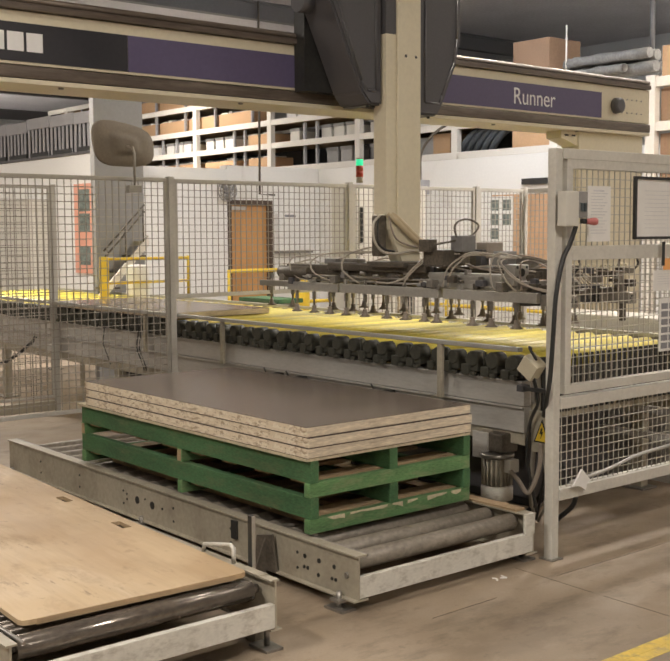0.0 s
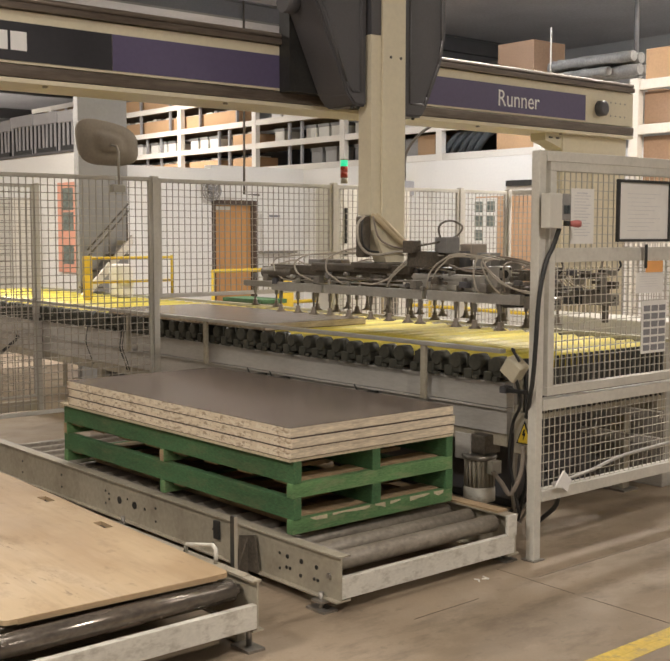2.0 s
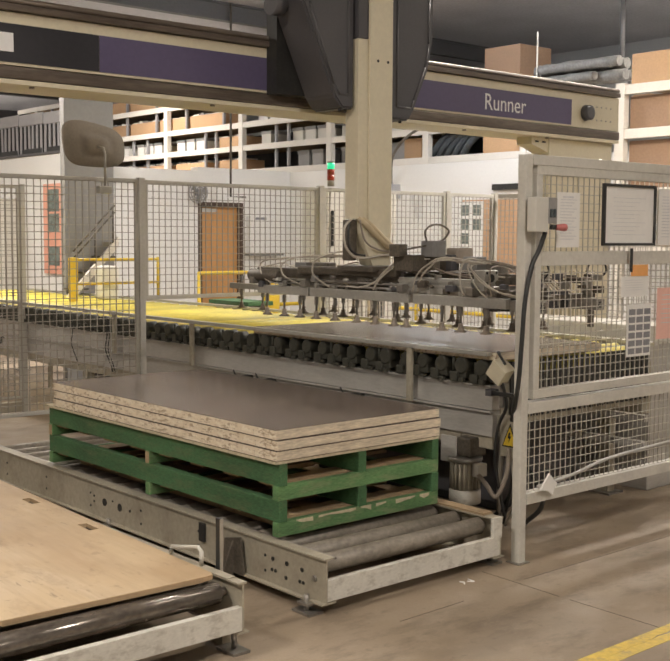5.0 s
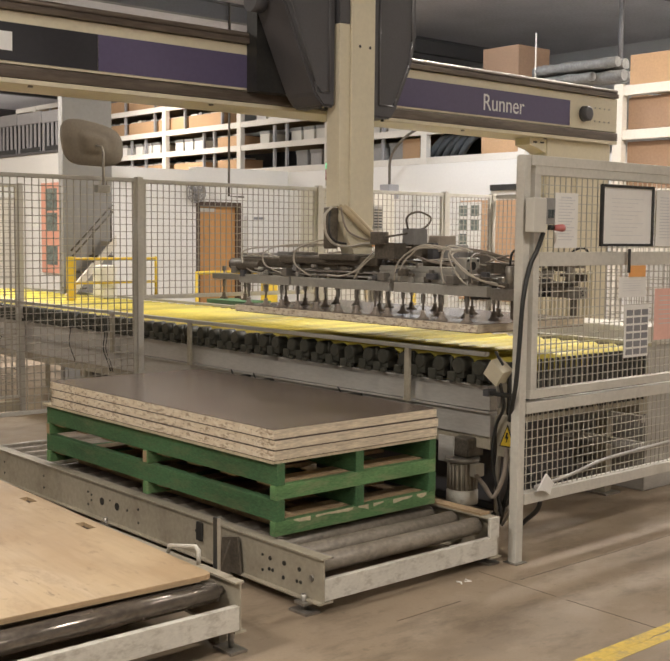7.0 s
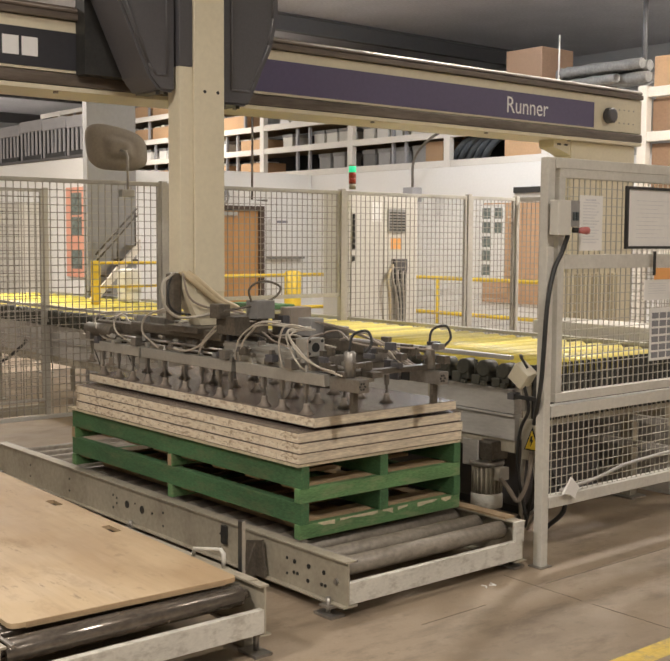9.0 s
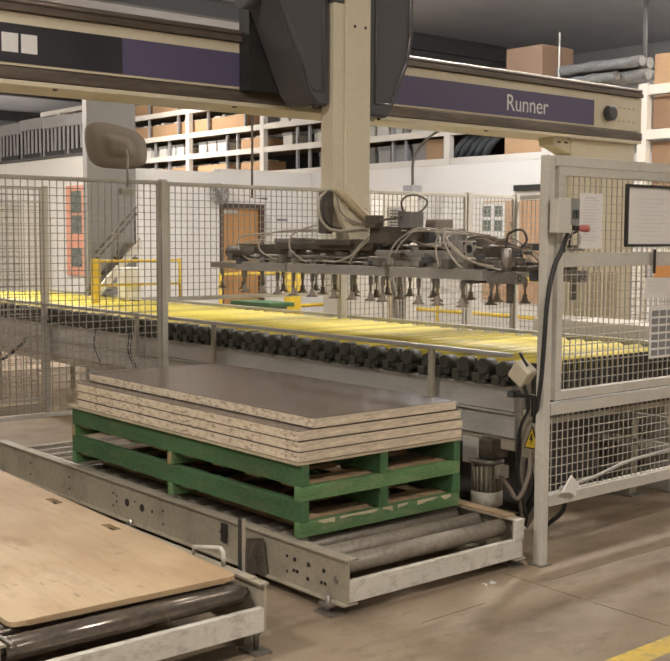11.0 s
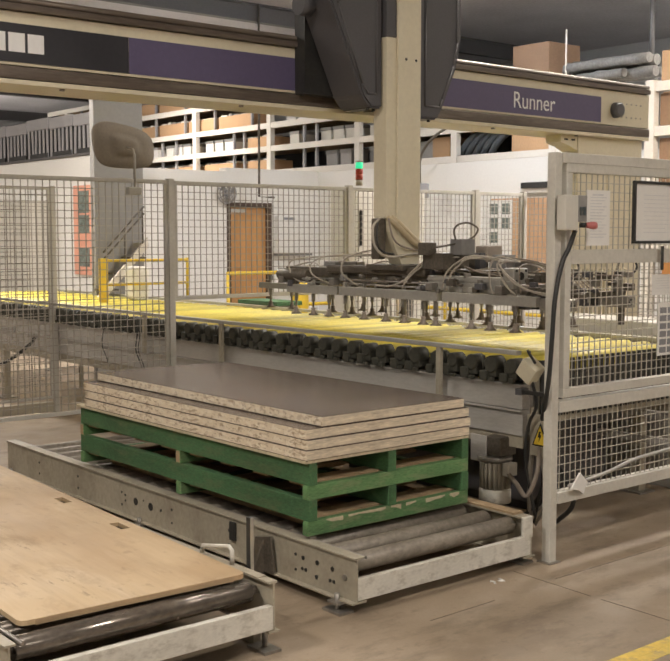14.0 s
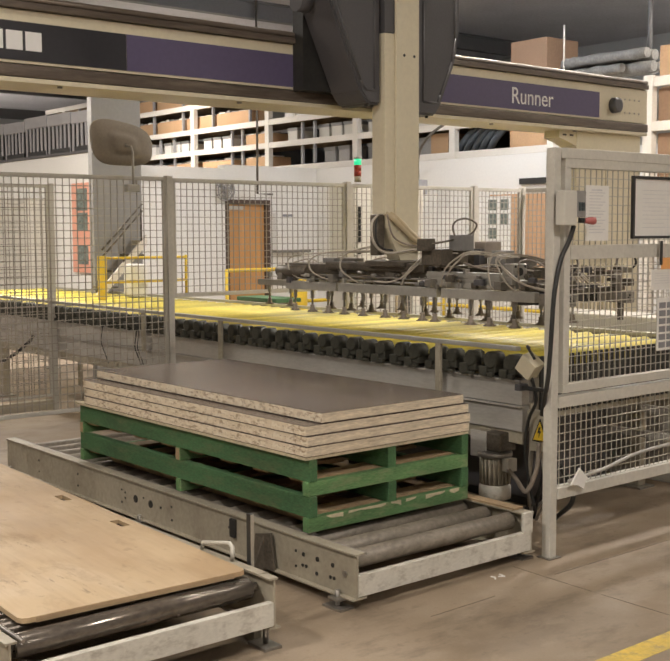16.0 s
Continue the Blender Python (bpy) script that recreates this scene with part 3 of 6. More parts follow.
for k, (dx, dy) in enumerate(((0, 0), (0.004, 0.003), (-0.003, -0.002))):
    panel(-3.84 + dx, 3.0 + dy, 0.607 + k * 0.0473, "grey-brown laminated particle board in a stack on the pallet")
MOVING = panel(-7.34, 4.45, 0.953, "grey-brown laminated particle board carried from the rollers to the stack", MOVING_W)


# ---------------------------------------------------------------- the yellow roller table
def roller_table():
    t = thing("roller_table", (-6, 5.2, 0), "grey roller table with yellow sleeved rollers and black bearing heads", "conveyor")
    xa, xb = -12.6, -3.86
    part("top_rail", B(xa, xb, 4.398, 4.436, 0.980, 1.003, bev=0.003), M["alu"], t, "dull edge guard strip")
    part("top_rail", B(xa, xb, 5.93, 5.975, 0.945, 0.968, bev=0.003), M["alu"], t)
    bm = bmesh.new()
    prism(bm, [(4.47, 0.688), (4.53, 0.688), (4.53, 0.82), (4.452, 0.82), (4.452, 0.811), (4.462, 0.811), (4.462, 0.798), (4.47, 0.798)], "x", xa, xb - 0.02)
    part("side_beam", bm, M["pale_grey"], t)
    bm = bmesh.new()
    prism(bm, [(4.475, 0.545), (4.53, 0.545), (4.53, 0.684), (4.455, 0.684), (4.455, 0.674), (4.475, 0.674)], "x", xa, xb - 0.02)
    part("side_beam", bm, M["pale_grey"], t)
    part("skirt_plate", B(xa, xb - 0.03, 4.49, 4.52, 0.475, 0.543, bev=0.003), M["grey_paint"], t, "dirty lower skirt plate")
    part("side_beam", B(xa, xb - 0.02, 5.85, 5.93, 0.53, 0.85, bev=0.004), M["grey_paint"], t)
    part("end_beam", B(xb - 0.05, xb - 0.02, 4.54, 5.84, 0.60, 0.85, bev=0.004), M["grey_paint"], t)
    r0, heads = None, []
    x0 = xb - 0.09
    rnd = random.Random(2)
    for kind in range(4):
        x = x0
        w = (0.042, 0.047, 0.044, 0.040)[kind]
        bm = tube(bmesh.new(), [(x + 0.012, 4.438, 0.912), (x + 0.012, 4.444, 0.912), (x + 0.012, 4.52, 0.912)], [w * 0.85, w, w], 12)
        box(bm, x - 0.03, x + 0.048, 4.446, 4.52, 0.845, 0.905, 0.006)
        box(bm, x - 0.060, x - 0.004, 4.430, 4.50, 0.824, 0.872 + 0.005 * kind, 0.006)
        box(bm, x + 0.006, x + 0.040, 4.426, 4.45, 0.823, 0.850 - 0.004 * kind, 0.004)
        box(bm, x - 0.054, x - 0.022, 4.46, 4.52, 0.87, 0.935 - 0.008 * kind, 0.005)
        tube(bm, [(x - 0.012, 4.428, 0.846), (x - 0.012, 4.438, 0.846)], 0.010, 6)
        if kind % 2:
            tube(bm, [(x - 0.046, 4.452, 0.88), (x - 0.046, 4.452, 0.955)], 0.009, 6)
        heads.append(part("bearing_head", bm, M["dark_green"], t, "dirty black-green bearing head"))
    # added dark filler that hides the yellow roller ends between the heads
    part("bearing_strip", B(xa, xb - 0.02, 4.523, 4.529, 0.822, 0.90), M["soot"], t, "dark filler strip added behind the bearings")
    k, x = 0, x0
    while x > xa:
        d = x - x0
        if r0 is None:
            bm = tube(bmesh.new(), [(x, 4.49, 0.901), (x, 4.53, 0.901), (x, 4.5301, 0.901), (x, 5.86, 0.901)], [0.012, 0.012, 0.051, 0.051], 16)
            r0 = part("roller", bm, M["yellow"], t, "yellow sleeved roller")
        else:
            again(r0, (d, 0, 0))
        if k >= 4:
            again(heads[rnd.randrange(4)], (0, 0, 0)).location = (d + rnd.uniform(-0.012, 0.012), rnd.uniform(-0.006, 0.01), 0)
        elif k:
            heads[k].location.x += d
        k += 1
        x -= 0.145
    for x in (-4.15, -6.2, -8.3, -10.6, -12.4):
        for y in (4.50, 5.86):
            part("leg", B(x - 0.04, x + 0.04, y - 0.02, y + 0.05, 0.012, 0.53, bev=0.004), M["grey_paint"], t)
            part("foot_plate", B(x - 0.08, x + 0.08, y - 0.06, y + 0.09, 0, 0.012), M["steel"], t)
    for x in (-4.44, -6.62, -7.7):
        part("strap", B(x - 0.018, x + 0.018, 4.402, 4.425, 0.68, 0.980, bev=0.003), M["grey_paint"], t)
    for x in (-4.9, -5.75, -6.0):
        bm = B(x - 0.03, x + 0.03, 4.43, 4.468, 0.652, 0.672, bev=0.003)
        tube(bm, arc([(x - 0.03, 4.44, 0.662), (x - 0.12, 4.44, 0.655), (x - 0.16, 4.44, 0.69)], 4), 0.005, 6)
        part("sensor", bm, M["black"], t)
    return t


def drive_motor(x, y):
    """A finned motor that hangs from its gearbox under the side beam."""
    t = thing("drive_motor", (x, y, 0.166), "dusty grey electric drive motor hanging below the roller table", "motor")
    part("fan_cover", T([(x, y, 0.166), (x, y, 0.172), (x, y, 0.24), (x, y, 0.247)], [0.07, 0.086, 0.086, 0.078], 20), M["white_worn"], t, "scuffed white fan cover")
    body = part("body", T([(x, y, 0.247), (x, y, 0.395)], 0.070, 20), M["grey_paint"], t)
    fin = None
    for k in range(20):
        a = 2 * math.pi * k / 20
        u, v = math.cos(a) * 0.077, math.sin(a) * 0.077
        if fin is None:
            u0, v0 = u, v
            fin = part("fin", T([(x + u, y + v, 0.25), (x + u, y + v, 0.392)], 0.0065, 4), M["grey_paint"], body)
        else:
            again(fin, (u - u0, v - v0, 0), body)
    part("flange", T([(x, y, 0.395), (x, y, 0.402), (x, y, 0.422)], [0.085, 0.092, 0.092], 20), M["steel"], t)
    part("gearbox", B(x - 0.05, x + 0.06, y - 0.03, y + 0.10, 0.422, 0.528, bev=0.012), M["soot"], t)
    part("mounting_plate", B(x - 0.14, x - 0.03, y - 0.045, y - 0.033, 0.385, 0.528, bev=0.003), M["pale_grey"], t, "pale bracket plate")
    part("terminal_box", B(x + 0.085, x + 0.13, y - 0.04, y + 0.03, 0.33, 0.40, bev=0.006), M["cabinet"], t)
    part("cable", T(arc([(x + 0.12, y - 0.03, 0.345), (x + 0.18, y - 0.03, 0.30), (x + 0.22, y, 0.24), (x + 0.27, y + 0.02, 0.36), (x + 0.27, y + 0.04, 0.5)], 7), 0.012, 8), M["rubber"], t)
    return t


def junction_box(x, y, z):
    bm = B(-0.050, 0.050, -0.04, 0.04, -0.050, 0.050, bev=0.006)
    bmesh.ops.transform(bm, matrix=pose(x, y, z, 12, 38, 8), verts=bm.verts)
    t = thing("junction_box", (x, y, z - 0.06), "tilted pale plastic sensor box at the table end", "box")
    part("housing", bm, M["cream"], t)
    part("bracket", B(x - 0.012, x + 0.012, y + 0.01, y + 0.03, z - 0.19, z - 0.05), M["steel"], t)
    part("cable", T(arc([(x + 0.01, y, z - 0.05), (x + 0.02, y + 0.03, z - 0.18), (x - 0.05, y + 0.05, z - 0.30), (x - 0.075, y + 0.06, z - 0.50), (x - 0.04, y + 0.1, z - 0.78)], 6), 0.009, 8), M["black"], t)
    part("cable", T(arc([(x + 0.05, y - 0.02, z + 0.04), (x + 0.01, y - 0.03, z + 0.10), (x - 0.03, y + 0.03, z + 0.09)], 6), 0.007, 8), M["black"], t)
    return t


roller_table()
drive_motor(-4.046, 4.45)
junction_box(-3.777, 4.41, 0.91)


# ---------------------------------------------------------------- the gantry
def gantry():
    t = thing("gantry_beam", (-5.5, 4.0, 0), "cream overhead gantry beam with violet and dark name strips", "gantry")
    ya, yb, xf = -0.6, 7.55, -5.30
    bm = bmesh.new()
    box(bm, xf - 0.30, xf, ya, yb, 2.43, 2.69, 0.006)
    box(bm, xf - 0.30, xf - 0.03, ya, yb, 2.36, 2.43)
    box(bm, xf - 0.33, xf + 0.008, ya, yb, 2.338, 2.362, 0.004)
    part("beam", bm, M["cream"], t)
    part("guide_rail", B(xf - 0.028, xf + 0.012, ya, yb, 2.364, 2.425, bev=0.008), M["rail_brown"], t, "greasy brown lower guide rail")
    bm = B(xf - 0.2, xf + 0.03, ya, yb - 0.02, 2.692, 2.725, bev=0.005)
    tube(bm, [(xf + 0.01, ya, 2.742), (xf + 0.01, yb - 0.03, 2.742)], 0.017, 12)
    part("guide_rail", bm, M["rail_brown"], t, "greasy brown upper guide rail")
    part("name_strip", B(xf, xf + 0.004, 2.967, 6.945, 2.445, 2.632), M["purple"], t, "violet-blue name strip")
    part("name_strip", B(xf, xf + 0.004, ya, 2.964, 2.445, 2.632), M["signblack"], t, "dark grey name strip")
    face = Matrix(((0, 0, 1, 0), (1, 0, 0, 0), (0, 1, 0, 0), (0, 0, 0, 1)))
    words("Runner", 0.155, M["signwhite"], Matrix.Translation((xf + 0.0055, 6.185, 2.533)) @ face @ Matrix.Diagonal((0.98, 1.04, 1, 1)), t, spread=1.0)
    for y in (2.205, 2.305, 2.405):
        part("logo_block", B(xf + 0.0045, xf + 0.007, y, y + 0.085, 2.494, 2.586, bev=0.001), M["signwhite"], t, "plain pale logo block")
    # bolts, cap and cover at the end
    part("cap", T([(xf, 7.12, 2.545), (xf + 0.05, 7.12, 2.545), (xf + 0.055, 7.12, 2.545)], [0.06, 0.055, 0.04], 16), M["charcoal"], t)
    for y in (2.6, 3.7, 4.75, 5.8, 6.7):
        part("bolt", T([(xf - 0.03, y, 2.328), (xf - 0.03, y, 2.338)], 0.014, 8), M["steel"], t)
    for y in (7.2, 7.26, 7.32, 7.38, 7.44):
        for z in (2.50, 2.60):
            part("bolt", T([(xf, y, z), (xf + 0.004, y, z)], 0.006, 6), M["steel"], t)
    # support post
    part("support_post", B(xf - 0.22, xf - 0.05, 6.75, 7.54, 0.0, 2.336, bev=0.008), M["cream"], t, "cream support post")
    part("cover_plate", B(xf - 0.05, xf - 0.042, 7.10, 7.30, 1.2, 2.2, bev=0.002), M["cream"], t)
    bm = prism(bmesh.new(), [(6.56, 2.337), (6.56, 2.285), (6.64, 2.265), (6.75, 2.23), (6.75, 2.337)], "x", xf - 0.20, xf - 0.06)
    part("gusset", bm, M["cream"], t)
    for k in range(5):
        part("slot", B(xf - 0.0595, xf - 0.057, 6.60 + k * 0.08, 6.64 + k * 0.08, 2.30, 2.312), M["black"], t)
    part("support_post", B(xf - 0.30, xf - 0.02, -0.5, 0.0, 0.0, 2.336, bev=0.008), M["cream"], t, "cream support post")
    return t


def carriage():
    """Moves along the beam; its two covers stand either side of the lifting column."""
    t = thing("gantry_carriage", (-5.1, 4.55, 2.3), "charcoal moulded carriage covers on the gantry beam", "carriage")
    x0, x1 = -5.2, -4.93
    left = [(4.42, 2.335), (4.33, 2.335), (4.27, 2.40), (4.02, 2.93), (4.02, 3.2), (4.42, 3.2)]
    right = [(4.705, 2.30), (4.87, 2.30), (4.90, 2.36), (5.035, 2.62), (5.075, 2.80), (5.075, 3.2), (4.705, 3.2)]
    for outline in (left, right):
        bm = prism(bmesh.new(), outline, "x", x0, x1)
        bmesh.ops.bevel(bm, geom=list(bm.edges), offset=0.012, segments=2, affect="EDGES")
        cover = part("cover", bm, M["charcoal"], t)
        # raised bead that frames the inset field
        cy = sum(q[0] for q in outline) / len(outline)
        cz = sum(q[1] for q in outline) / len(outline)
        ins = [(cy + (y - cy) * 0.72, cz + (z - cz) * 0.80) for y, z in outline]
        bm = bmesh.new()
        for a, b in zip(ins, ins[1:] + ins[:1]):
            tube(bm, [(x1, a[0], a[1]), (x1, b[0], b[1])], 0.008, 6)
        part("bead", bm, M["charcoal"], cover)
    part("backplate", B(-5.295, x0, 4.06, 5.06, 2.42, 3.2), M["black"], t)
    for y in (4.34, 4.385, 4.74, 4.83):
        part("bolt", T([(-4.97, y, 2.322 if y < 4.5 else 2.287), (-4.97, y, 2.336 if y < 4.5 else 2.301)], 0.01, 8), M["black"], t)
    part("motor", T([(-5.12, 3.95, 2.90), (-5.12, 4.03, 2.90)], 0.06, 16), M["charcoal"], t)
    return t


def gripper():
    """Lifting column with the suction frame below it, at its waiting height over the roller table."""
    t = thing("vacuum_gripper", (-5.0, 4.55, 1.09), "cream lifting column with a dark vacuum gripper frame and grey hoses", "gripper")
    rnd = random.Random(5)
    # column
    bm = B(-5.015, -4.903, 4.428, 4.506, 1.705, 2.745, bev=0.004)
    box(bm, -5.012, -4.89, 4.508, 4.69, 1.60, 4.0, 0.004)
    col = part("column", bm, M["cream"], t, "cream boxed lifting column")
    part("cover", B(-5.015, -4.903, 4.428, 4.506, 2.747, 4.0, bev=0.004), M["charcoal"], t, "charcoal upper column cover")
    for y in (4.57, 4.65):
        part("hole", T([(-4.891, y, 2.627), (-4.8885, y, 2.627)], 0.009, 10), M["black"], col)
    part("shoulder", prism(bmesh.new(), [(4.455, 1.70), (4.69, 1.70), (4.69, 1.43), (4.545, 1.43), (4.49, 1.53), (4.455, 1.62)], "x", -5.0, -4.895), M["cream"], t, "cream slanted shoulder plate")
    # dark plate added in place of the shaded side left of the shoulder
    part("shadow_plate", B(-5.0, -4.93, 4.395, 4.452, 1.46, 1.70, bev=0.01), M["soot"], t)
    for k, d in enumerate((0.0, 0.032)):
        part("hose", T(arc([(-4.91, 4.44 + d, 1.705), (-4.88, 4.47 + d, 1.675), (-4.872, 4.545 + d, 1.615), (-4.87, 4.625 + d, 1.557), (-4.87, 4.71 + d, 1.52), (-4.90, 4.80, 1.49)], 7),
                        0.0165, 12), M["hose_tan"], t, "tan hose")
    part("cable", T(arc([(-4.93, 4.40, 1.70), (-4.89, 4.315, 1.65), (-4.885, 4.318, 1.55), (-4.88, 4.38, 1.487), (-4.88, 4.48, 1.476), (-4.87, 4.62, 1.492), (-4.85, 4.75, 1.485)], 6), 0.0075, 8), M["hose"], t)
    part("cable", T(arc([(-4.93, 4.39, 1.68), (-4.89, 4.345, 1.63), (-4.885, 4.35, 1.54), (-4.88, 4.40, 1.50), (-4.88, 4.47, 1.49)], 6), 0.006, 8), M["black"], t)
    part("cable", T(arc([(-4.88, 4.425, 1.70), (-4.872, 4.46, 1.58), (-4.87, 4.555, 1.528), (-4.865, 4.71, 1.503), (-4.7, 4.80, 1.47)], 8), 0.0055, 8), M["rubber"], t)
    # head below the column
    part("head", B(-5.12, -4.80, 4.46, 4.88, 1.395, 1.428, bev=0.006), M["soot"], t)
    part("bearing_housing", T([(-4.97, 4.62, 1.235), (-4.97, 4.62, 1.26), (-4.97, 4.62, 1.395)], [0.06, 0.095, 0.11], 16), M["soot"], t)
    # long dark beams and rods
    part("main_beam", B(-6.02, -4.62, 4.535, 4.61, 1.335, 1.395, bev=0.006), M["soot"], t, "dark profile beam")
    part("main_beam", B(-6.02, -3.95, 4.86, 4.93, 1.335, 1.395, bev=0.006), M["soot"], t, "dark profile beam")
    part("main_beam", B(-5.55, -4.65, 4.50, 4.56, 1.365, 1.415, bev=0.012), M["soot"], t)
    for x in (-5.98, -5.45, -4.58, -4.05):
        part("cross_beam", B(x - 0.025, x + 0.025, 4.46, 5.10, 1.287, 1.333, bev=0.004), M["steel"], t)
    for y, z in ((4.51, 1.325), (4.51, 1.30), (4.64, 1.36)):
        part("rod", T([(-5.9, y, z), (-4.6, y, z)], 0.007, 8), M["steel"], t)
    part("cylinder", T([(-6.04, 4.50, 1.345), (-6.03, 4.50, 1.345), (-5.72, 4.50, 1.345)], [0.03, 0.04, 0.04], 14), M["soot"], t)
    # finned aluminium drive profile with its open end
    prof = part("drive_profile", B(-4.64, -4.08, 4.515, 4.60, 1.288, 1.372, bev=0.003), M["alu"], t, "grooved aluminium drive profile")
    for z in (1.298, 1.322, 1.346):
        part("groove", B(-4.64, -4.08, 4.508, 4.515, z, z + 0.012), M["alu"], prof)
    end = part("end_block", B(-4.08, -4.0, 4.53, 4.64, 1.34, 1.425, bev=0.006), M["alu"], t)
    part("bore", T([(-4.0, 4.585, 1.383), (-3.997, 4.585, 1.383)], 0.022, 14), M["black"], end)
    for dy, dz in ((-0.038, -0.028), (0.038, -0.028), (-0.038, 0.028), (0.038, 0.028)):
        part("bore", T([(-4.0, 4.585 + dy, 1.383 + dz), (-3.997, 4.585 + dy, 1.383 + dz)], 0.008, 8), M["black"], end)
    # valve terminals
    for x, y, z, sx, sy, sz, m in ((-4.45, 4.60, 1.52, 0.09, 0.11, 0.06, "greybox"), (-4.45, 4.60, 1.45, 0.05, 0.06, 0.05, "soot"), (-4.45, 4.82, 1.48, 0.09, 0.13, 0.06, "rubber"), (-4.58, 4.45, 1.52, 0.08, 0.07, 0.04, "soot"), (-4.55, 4.55, 1.44, 0.16, 0.18, 0.06, "soot"), (-4.52, 4.80, 1.43, 0.10, 0.08, 0.07, "soot"), (-4.36, 4.84, 1.43, 0.12, 0.08, 0.06, "greybox"), (-4.66, 4.74, 1.43, 0.06, 0.07, 0.05, "charcoal"),
                                   (-4.44, 4.74, 1.43, 0.045, 0.05, 0.07, "charcoal"), (-4.28, 4.93, 1.40, 0.15, 0.07, 0.05, "steel"), (-5.5, 4.68, 1.40, 0.16, 0.07, 0.035, "steel"),
                                   (-5.75, 4.72, 1.40, 0.12, 0.06, 0.03, "greybox")):
        part("valve_block", B(x - sx / 2, x + sx / 2, y - sy / 2, y + sy / 2, z - 0.03, z + sz, bev=0.005), M[m], t)
    # clutter of fittings, brackets and couplings along the frame
    for k in range(80):
        x = rnd.uniform(-6.0, -4.0)
        y = rnd.choice((4.48, 4.50, 4.53, 4.64, 4.70, 4.76, 4.96))
        z = rnd.uniform(1.285, 1.385)
        a, b, c = rnd.uniform(0.008, 0.028), rnd.uniform(0.008, 0.02), rnd.uniform(0.008, 0.022)
        m = rnd.choice(("soot", "soot", "steel", "charcoal", "greybox", "alu"))
        if rnd.random() < 0.4:
            bm = T([(x - a, y, z), (x + a, y + rnd.uniform(-0.02, 0.02), z + rnd.uniform(-0.01, 0.01))], c * 0.7, 8)
        else:
            bm = B(x - a, x + a, y - b, y + b, z - c, z + c, bev=0.003)
        part("fitting", bm, M[m], t)
    for k in range(28):
        x, y, z = rnd.uniform(-3.98, -3.62), rnd.uniform(4.5, 5.12), rnd.uniform(1.285, 1.40)
        a, b, c = rnd.uniform(0.01, 0.03), rnd.uniform(0.01, 0.025), rnd.uniform(0.008, 0.02)
        part("fitting", B(x - a, x + a, y - b, y + b, z - c, z + c, bev=0.003), M[rnd.choice(("soot", "soot", "charcoal", "steel"))], t)
    part("end_bar", B(-3.98, -3.62, 4.60, 4.66, 1.275, 1.30, bev=0.004), M["soot"], t)
    part("end_bar", B(-3.75, -3.70, 4.50, 5.10, 1.276, 1.301, bev=0.004), M["soot"], t)
    # suction rails and the cups on them
    stem = cup = None
    for row, y in enumerate((4.50, 4.76, 5.03)):
        for xa, xb in ((-5.94, -5.42), (-5.40, -4.53), (-4.49, -3.81)):
            part("suction_rail", B(xa, xb, y - 0.02, y + 0.02, 1.228, 1.282, bev=0.003), M["alu"], t, "dull aluminium suction rail")
        if row == 1:
            part("suction_rail", B(-6.62, -5.96, y - 0.02, y + 0.02, 1.225, 1.265, bev=0.003), M["alu"], t)
        xs = [-5.86, -5.68, -5.52, -5.36, -5.18, -4.98, -4.82, -4.66, -4.56, -4.28, -4.14, -3.96]
        if row:
            xs = [-6.5] * (row == 1) + [-6.25] * (row == 1) + [-5.8, -5.6, -5.4, -5.1, -4.9, -4.7, -4.4, -4.2, -4.0]
        for x in xs:
            if stem is None:
                x00, y00 = x, y
                bm = tube(bmesh.new(), [(x, y, 1.118), (x, y, 1.225), (x, y, 1.31)], 0.0065, 8)
                box(bm, x - 0.009, x + 0.009, y - 0.01, y + 0.01, 1.175, 1.224, 0.003)
                stem = part("cup_stem", bm, M["steel"], t)
                cup = part("suction_cup", T([(x, y, 1.135), (x, y, 1.128), (x, y, 1.12), (x, y, 1.113), (x, y, 1.106), (x, y, 1.088)], [0.010, 0.016, 0.011, 0.018, 0.015, 0.037], 14), M["rubber"], stem, "grey-brown rubber suction cup")
            else:
                s = again(stem, (x - x00, y - y00, 0))
                again(cup, (0, 0, 0), s)
            if rnd.random() < 0.7:
                part("elbow", B(x - 0.012, x + 0.012, y - 0.01, y + 0.012, 1.283, 1.30 + rnd.uniform(0, 0.02), bev=0.003), M[rnd.choice(("soot", "alu", "greybox"))], t)
    # end clamps with their cylinders
    for y in (4.54, 5.03):
        c = part("clamp", B(-3.81, -3.61, y - 0.03, y + 0.03, 1.215, 1.275, bev=0.005), M["steel"], t, "dull steel clamp block")
        for k in range(6):
            a = 2 * math.pi * k / 6
            part("vent_hole", T([(-3.61, y - 0.01 + 0.014 * math.cos(a), 1.245 + 0.014 * math.sin(a)), (-3.607, y - 0.01 + 0.014 * math.cos(a), 1.245 + 0.014 * math.sin(a))], 0.0045, 8), M["black"], c)
        part("clamp_cylinder", T([(-3.71, y + 0.005, 1.275), (-3.71, y + 0.005, 1.385), (-3.71, y + 0.005, 1.39)], [0.026, 0.026, 0.02], 14), M["steel"], t)
        part("solenoid", B(-3.87, -3.815, y - 0.028, y + 0.028, 1.215, 1.285, bev=0.004), M["black"], t)
        part("solenoid", B(-3.95, -3.89, y - 0.03, y + 0.025, 1.21, 1.28, bev=0.004), M["charcoal"], t)
        part("finger", B(-3.69, -3.665, y - 0.015, y + 0.015, 1.12, 1.215, bev=0.004), M["soot"], t)
